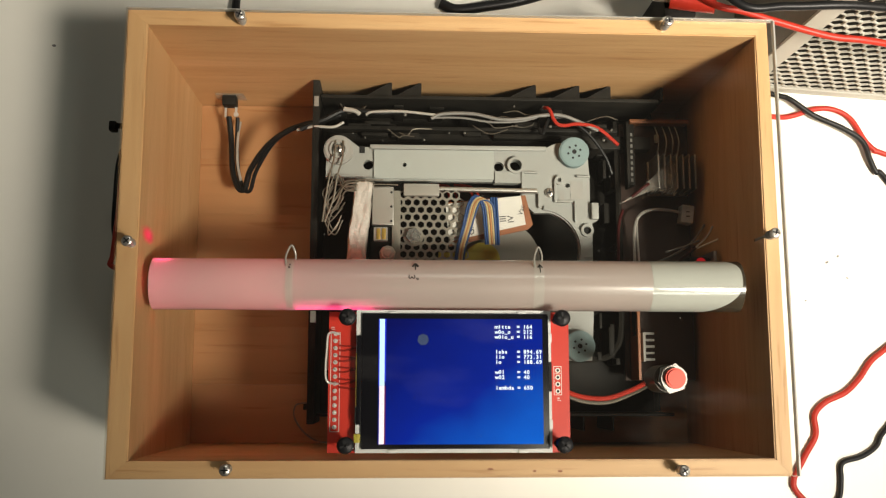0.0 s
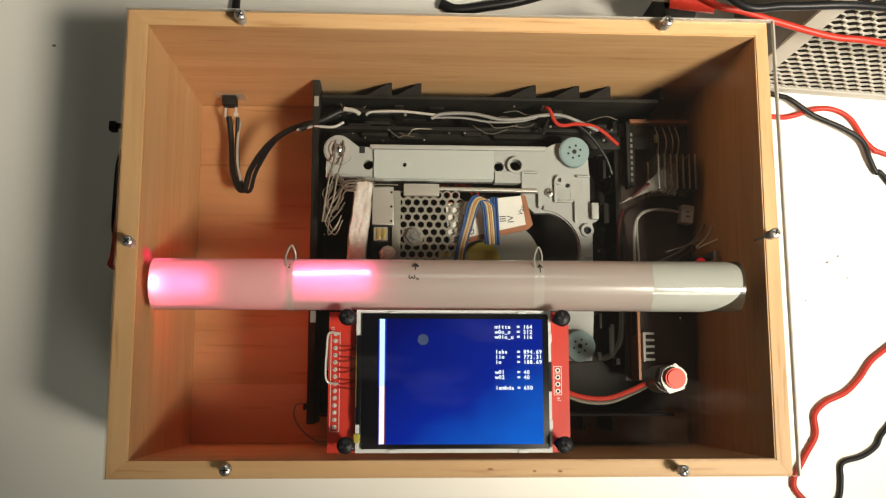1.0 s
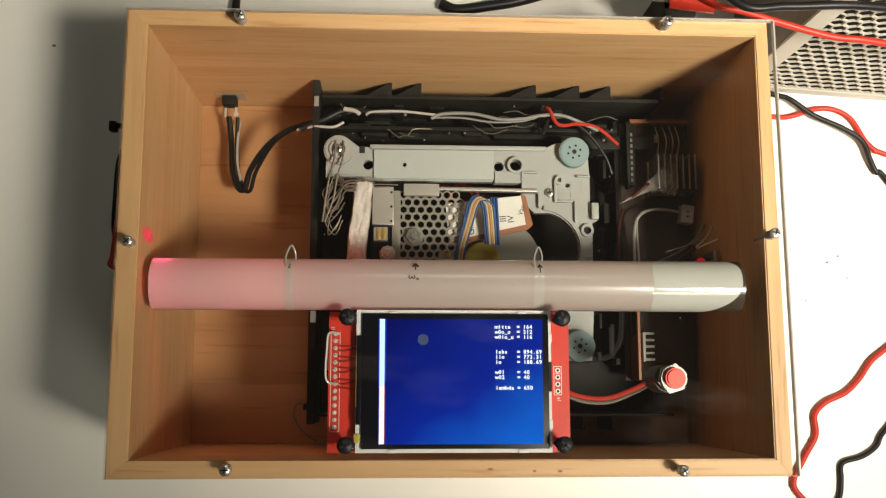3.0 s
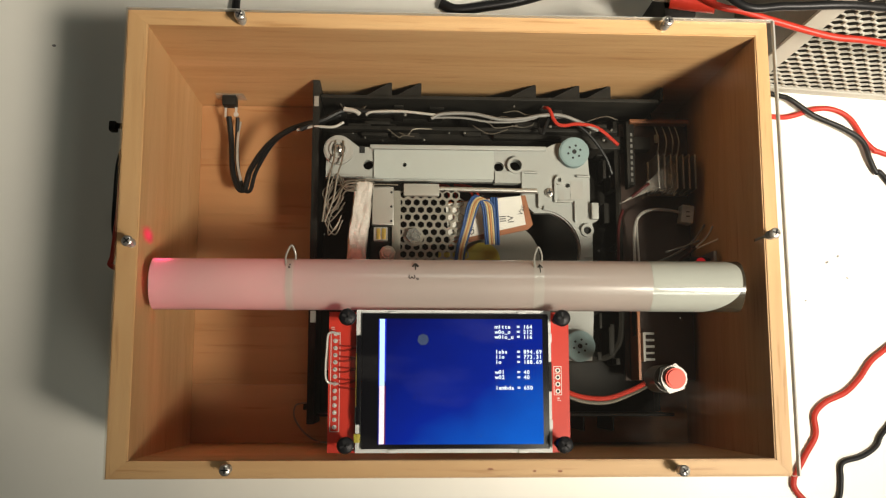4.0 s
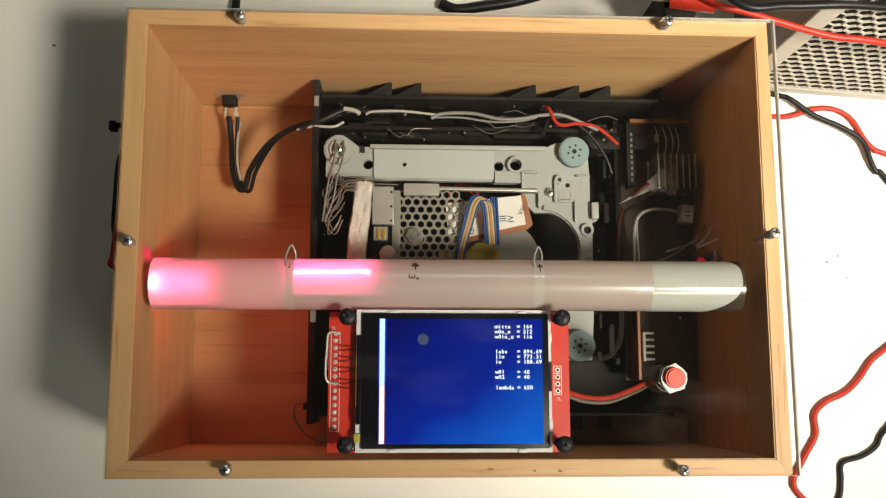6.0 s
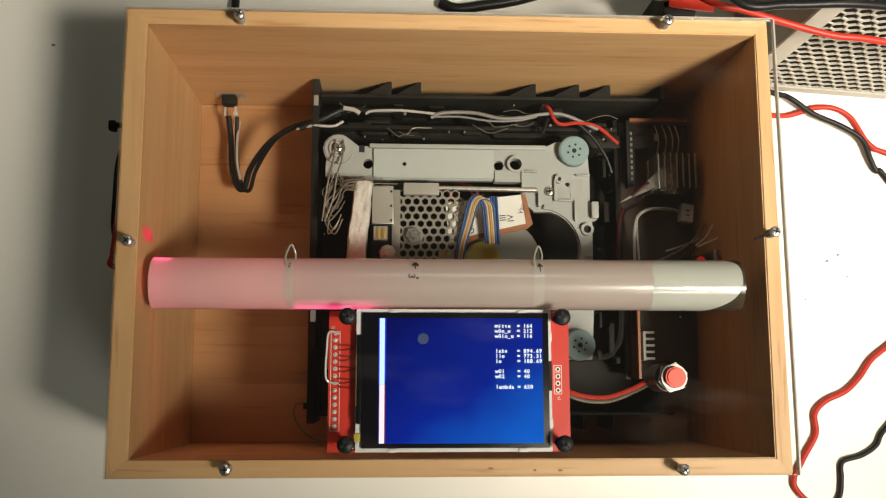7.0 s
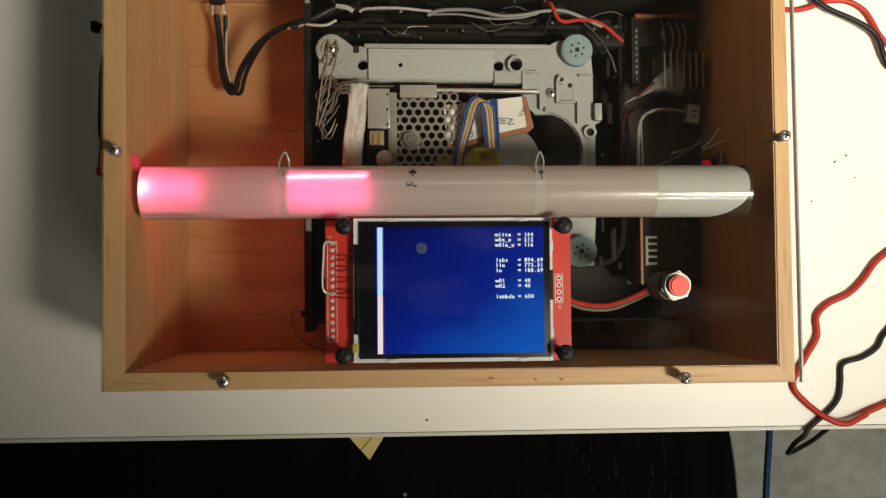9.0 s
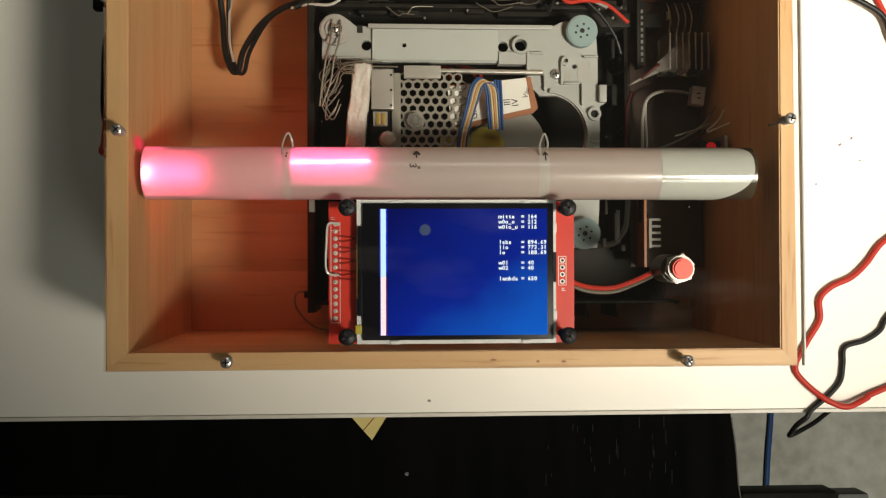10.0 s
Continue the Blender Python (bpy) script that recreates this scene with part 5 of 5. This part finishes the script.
    for pts in ([(0.1955, 0.0760, 0.030), (0.1950, 0.0900, 0.034), (0.1945, 0.1010, 0.038), (0.1955, 0.1075, 0.042)], [(0.1990, 0.1125, 0.045), (0.2040, 0.1165, 0.047), (0.2060, 0.1180, 0.046)],
                [(0.2120, 0.0830, 0.030), (0.2200, 0.0850, 0.033), (0.2290, 0.0920, 0.036)]):
        solid("board_wire", wire_bm(pts, 0.0007), WIRE_RED_SHADED, "red wire darkened for shade beside the control board", "wire", "wires at the control board")
    # added block whose glowing dot stands in for laser light scattered here
    lm = thing("lit_block", "small block with a red glow added for laser light at the dark end of the box", "laser module")
    part("body", box_bm(0.2195, 0.2285, 0.0790, 0.0850, 0.0267, 0.0560, 0.0008), BLACK_PLASTIC, lm)
    bm = cyl_bm(0.0021, 0.0561, 0.0572, at=(0.2244, 0.0826), n=12, r2=0.0008, bevel=0.0003)
    part("glow_dot", bm, LASER_SPOT, lm, "red glowing dot painted for scattered laser light")
    part("bracket", box_bm(0.2286, 0.2300, 0.0780, 0.0870, 0.0267, 0.0600, 0.0003), ALU, lm)
    for pts, m in (([(0.2120, 0.0880, 0.0480), (0.2190, 0.0900, 0.0500), (0.2255, 0.0925, 0.0520)], WIRE_GREY), ([(0.2225, 0.0890, 0.0560), (0.2265, 0.0930, 0.0580), (0.2290, 0.0975, 0.0590)], SOLDER),
                   ([(0.2230, 0.0885, 0.0560), (0.2275, 0.0905, 0.0580), (0.2310, 0.0920, 0.0590)], SOLDER)):
        part("lead", wire_bm(pts, 0.0004, n=6), m, lm)
    solid("board_wire", wire_bm([(0.2080, 0.0840, 0.0330), (0.2180, 0.0880, 0.036), (0.2260, 0.0935, 0.040), (0.2310, 0.1010, 0.043)], 0.0005), WIRE_GREY, "grey wire beside the control board", "wire", "wires at the control board")


# ---------------------------------------------------------------- outside the box
def build_outside():
    p = thing("power_supply", "cream metal power supply case with hexagonal vent holes", "power supply", at=(0.262, 0.1765, 0))
    p.rotation_euler = (0, 0, radians(-3.6))
    W, H, D = 0.26, 0.16, 0.22
    pitch = 0.0063
    cells = hex_cells(0.012, 0.155, 0.010, H - 0.014, pitch)
    bm = add_comb(bmesh.new(), cells, pitch, 0.0031, 0, 0.0008)
    bm.transform(pose(0, 0.0012, 0, 90, 0, 0))
    part("vent_grille", bm, PSU_WHITE, p, "sheet with hexagonal vent holes", smooth=False)
    for x0, x1, z0, z1 in ((0, 0.0085, 0, H), (0.158, W, 0, H), (0.0086, 0.1579, 0, 0.0062), (0.0086, 0.1579, H - 0.012, H)):
        part("front_frame", box_bm(x0, x1, -0.0002, 0.0012, z0, z1, 0.0002), PSU_WHITE, p)
    part("left_panel", box_bm(0, 0.0012, 0.0014, D, 0.001, H, 0.0002), PSU_SIDE, p, "grey side panel")
    part("right_panel", box_bm(W - 0.0012, W, 0.0014, D, 0.001, H, 0.0002), PSU_SIDE, p)
    part("cover", box_bm(0.0014, W - 0.0014, 0.0014, D, H - 0.0012, H, 0.0002), PSU_WHITE, p)
    part("back_panel", box_bm(0.0014, W - 0.0014, D - 0.0012, D, 0.001, H - 0.0014), PSU_SIDE, p)
    # near-black bottom and block behind the vent holes
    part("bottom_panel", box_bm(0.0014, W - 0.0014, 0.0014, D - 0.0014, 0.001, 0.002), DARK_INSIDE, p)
    part("inner_unit", box_bm(0.012, 0.20, 0.028, 0.18, 0.0022, 0.13, 0.003), DARK_INSIDE, p, "near-black block inside the case")

    def cable(name, pts, r, m, label, group):
        return solid(name, wire_bm(pts, r, n=12, step=8), m, label, "cable", group)
    g = "test leads"
    cable("test_lead", [(0.2385, 0.150, 0.050), (0.262, 0.1600, 0.012), (0.2840, 0.1618, 0.0016), (0.2917, 0.1628, 0.0016), (0.3018, 0.1661, 0.0016), (0.3117, 0.1660, 0.0016), (0.3200, 0.1612, 0.0016), (0.3264, 0.1505, 0.0016), (0.3317, 0.1454, 0.0016), (0.3364, 0.1438, 0.0016), (0.40, 0.120, 0.0016)], 0.0013, WIRE_RED, "red test lead curving over the white desk", g)
    cable("test_lead", [(0.2385, 0.160, 0.050), (0.262, 0.1720, 0.014), (0.2831, 0.1716, 0.0050), (0.2891, 0.1694, 0.0052), (0.3002, 0.1620, 0.0046), (0.3139, 0.1560, 0.0046), (0.3237, 0.1498, 0.0040), (0.3278, 0.1402, 0.0030), (0.3308, 0.1348, 0.0020), (0.3356, 0.1316, 0.0016), (0.36, 0.095, 0.0016)], 0.0013, WIRE_BLACK, "black test lead curving over the white desk", g)
    cable("test_lead", [(0.44, 0.150, 0.0016), (0.36, 0.0720, 0.0016), (0.3300, 0.0493, 0.0016), (0.3221, 0.0431, 0.0016), (0.3161, 0.0352, 0.0016), (0.3089, 0.0286, 0.0016), (0.2991, 0.0241, 0.0016), (0.2936, 0.0181, 0.0016), (0.2936, 0.0090, 0.0016), (0.2883, -0.0000, 0.0016), (0.2838, -0.0077, 0.0016), (0.2820, -0.0116, 0.0016), (0.2828, -0.0162, 0.0016),
                        (0.2893, -0.0232, 0.0024), (0.2975, -0.0290, 0.0040), (0.3055, -0.0312, 0.0042), (0.3150, -0.0275, 0.0030), (0.3235, -0.0236, 0.0018), (0.40, 0.005, 0.0018)], 0.0014, WIRE_RED, "red test lead looping near the desk edge", g)
    cable("test_lead", [(0.44, 0.060, 0.0014), (0.3500, 0.0300, 0.0014), (0.3275, 0.0115, 0.0014), (0.3223, 0.0037, 0.0014), (0.3152, -0.0009, 0.0014), (0.3056, -0.0040, 0.0014), (0.3046, -0.0117, 0.0014), (0.3033, -0.0194, 0.0014), (0.2985, -0.0255, 0.0014),
                        (0.2894, -0.0330, 0.0014), (0.2870, -0.0365, 0.0014), (0.2840, -0.0405, -0.002), (0.2846, -0.0455, -0.010), (0.2900, -0.0495, -0.024), (0.3020, -0.0495, -0.038), (0.3160, -0.0455, -0.048), (0.3300, -0.036, -0.055), (0.345, -0.010, -0.060)], 0.0012, WIRE_BLACK, "black test lead hanging over the desk edge", g)
    cable("test_lead", [(0.1950, 0.200, 0.085), (0.2171, 0.1780, 0.100), (0.2300, 0.1742, 0.101), (0.2423, 0.1705, 0.101), (0.2644, 0.1652, 0.100), (0.2860, 0.1632, 0.099), (0.36, 0.1560, 0.085), (0.45, 0.1500, 0.040)], 0.0014, WIRE_RED, "thick red lead in front of the power supply", g)
    cable("test_lead", [(0.2050, 0.1900, 0.115), (0.2215, 0.1690, 0.120), (0.2405, 0.1686, 0.120), (0.2759, 0.1693, 0.119), (0.36, 0.1680, 0.100), (0.45, 0.1640, 0.060)], 0.0016, WIRE_BLACK, "thick black lead in front of the power supply", g)
    cable("black_cable", [(0.118, 0.2160, 0.003), (0.1260, 0.2130, 0.003), (0.1402, 0.2150, 0.003), (0.1597, 0.2190, 0.003), (0.20, 0.232, 0.003), (0.26, 0.245, 0.003)], 0.0026, WIRE_BLACK, "black cable lying behind the wooden box", "cables behind the box")
    cable("black_cable", [(0.0200, 0.1715, 0.014), (0.0205, 0.1900, 0.010), (0.0198, 0.2130, 0.004), (0.0215, 0.235, 0.003), (0.03, 0.30, 0.003)], 0.0020, WIRE_BLACK, "black power cable leaving the back of the box", "cables behind the box")
    c = thing("banana_plug", "red banana plug lying behind the box", "plug")
    bm = wire_bm([(0.2190, 0.2030, 0.045), (0.2280, 0.2010, 0.047), (0.2375, 0.1988, 0.050)], 0.0045, n=14, step=3)
    part("grip", bm, WIRE_RED, c)
    part("tip", wire_bm([(0.2110, 0.2045, 0.043), (0.2188, 0.2030, 0.045)], 0.002, n=10, smooth=False), CHROME, c)
    part("rest", box_bm(0.217, 0.232, 0.196, 0.212, 0.0003, 0.0410, 0.002), BLACK_PLASTIC, c, "black block under the plug")
    # small switch on the outer left side of the box with its wires
    s = thing("side_switch", "small black switch on the outside of the box", "switch", at=(-0.0034, 0, 0))
    part("body", box_bm(-0.0068, -0.0005, 0.1345, 0.1440, 0.0450, 0.0560, 0.0006), BLACK_PLASTIC, s)
    part("lever", box_bm(-0.0165, -0.0068, 0.1385, 0.1405, 0.0480, 0.0510, 0.0006), BLACK_PLASTIC, s)
    part("lever_tip", box_bm(-0.0195, -0.0165, 0.1370, 0.1412, 0.0470, 0.0520, 0.0008), BLACK_PLASTIC, s)
    cable("side_wire", [(-0.0100, 0.1360, 0.050), (-0.0185, 0.1280, 0.047), (-0.0190, 0.1090, 0.050), (-0.0183, 0.0920, 0.050), (-0.0110, 0.0810, 0.050), (-0.0024, 0.0790, 0.052)], 0.0011, WIRE_BLACK, "black wire along the outside of the box", "wires outside the box")
    cable("side_wire", [(-0.0100, 0.1400, 0.052), (-0.0155, 0.1200, 0.053), (-0.0162, 0.1000, 0.055), (-0.0172, 0.0840, 0.056), (-0.0165, 0.0790, 0.058), (-0.0024, 0.0750, 0.060)], 0.0011, WIRE_RED, "red wire along the outside of the box", "wires outside the box")


build_room()
build_desk()
build_below()
build_box()
LASER, FAN, SPOT, SHUTTER = build_tube()
build_display()
build_button()
build_jack()
build_tray()
build_chassis()
build_drive_bits()
build_electronics()
build_outside()


# ---------------------------------------------------------------- movement
def motions():
    # the lines of light turn up for about half a second, then roll over the front and face down, every 1.314 s
    line = ((0.0, -21), (0.20, -19), (0.30, 28), (0.40, 66), (0.50, 150), (0.55, 178), (0.70, 178))
    end = ((0.0, 6), (0.22, 0), (0.30, -95), (0.40, -178), (0.70, -178))
    lift = ((0.0, 0.0785), (0.25, 0.0795), (0.42, 0.0862), (0.70, 0.0862))
    slide = ((0.0, 0.0420), (0.22, 0.0400), (0.36, 0.0), (0.70, 0.0))
    rows, fan_rows, spot_rows, shutter_rows = [], [], [], []
    for i in range(201):
        t = i * 0.05
        dt = ((t - 0.89) / 1.314 + 0.5) % 1.0 - 0.5
        q, sway = abs(dt) * 1.314, 16 * math.sin(2 * math.pi * dt)
        rows.append((t, pose(0, TY, TZ, between(q, line) + sway, 0, 0)))
        fan_rows.append((t, pose(0, TY, TZ, between(q, end), 0, 0)))
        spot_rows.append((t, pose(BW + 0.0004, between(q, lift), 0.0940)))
        shutter_rows.append((t, pose(between(q, slide), TY, TZ)))
    walk(LASER, rows)
    walk(FAN, fan_rows)
    walk(SPOT, spot_rows)
    walk(SHUTTER, shutter_rows)


motions()
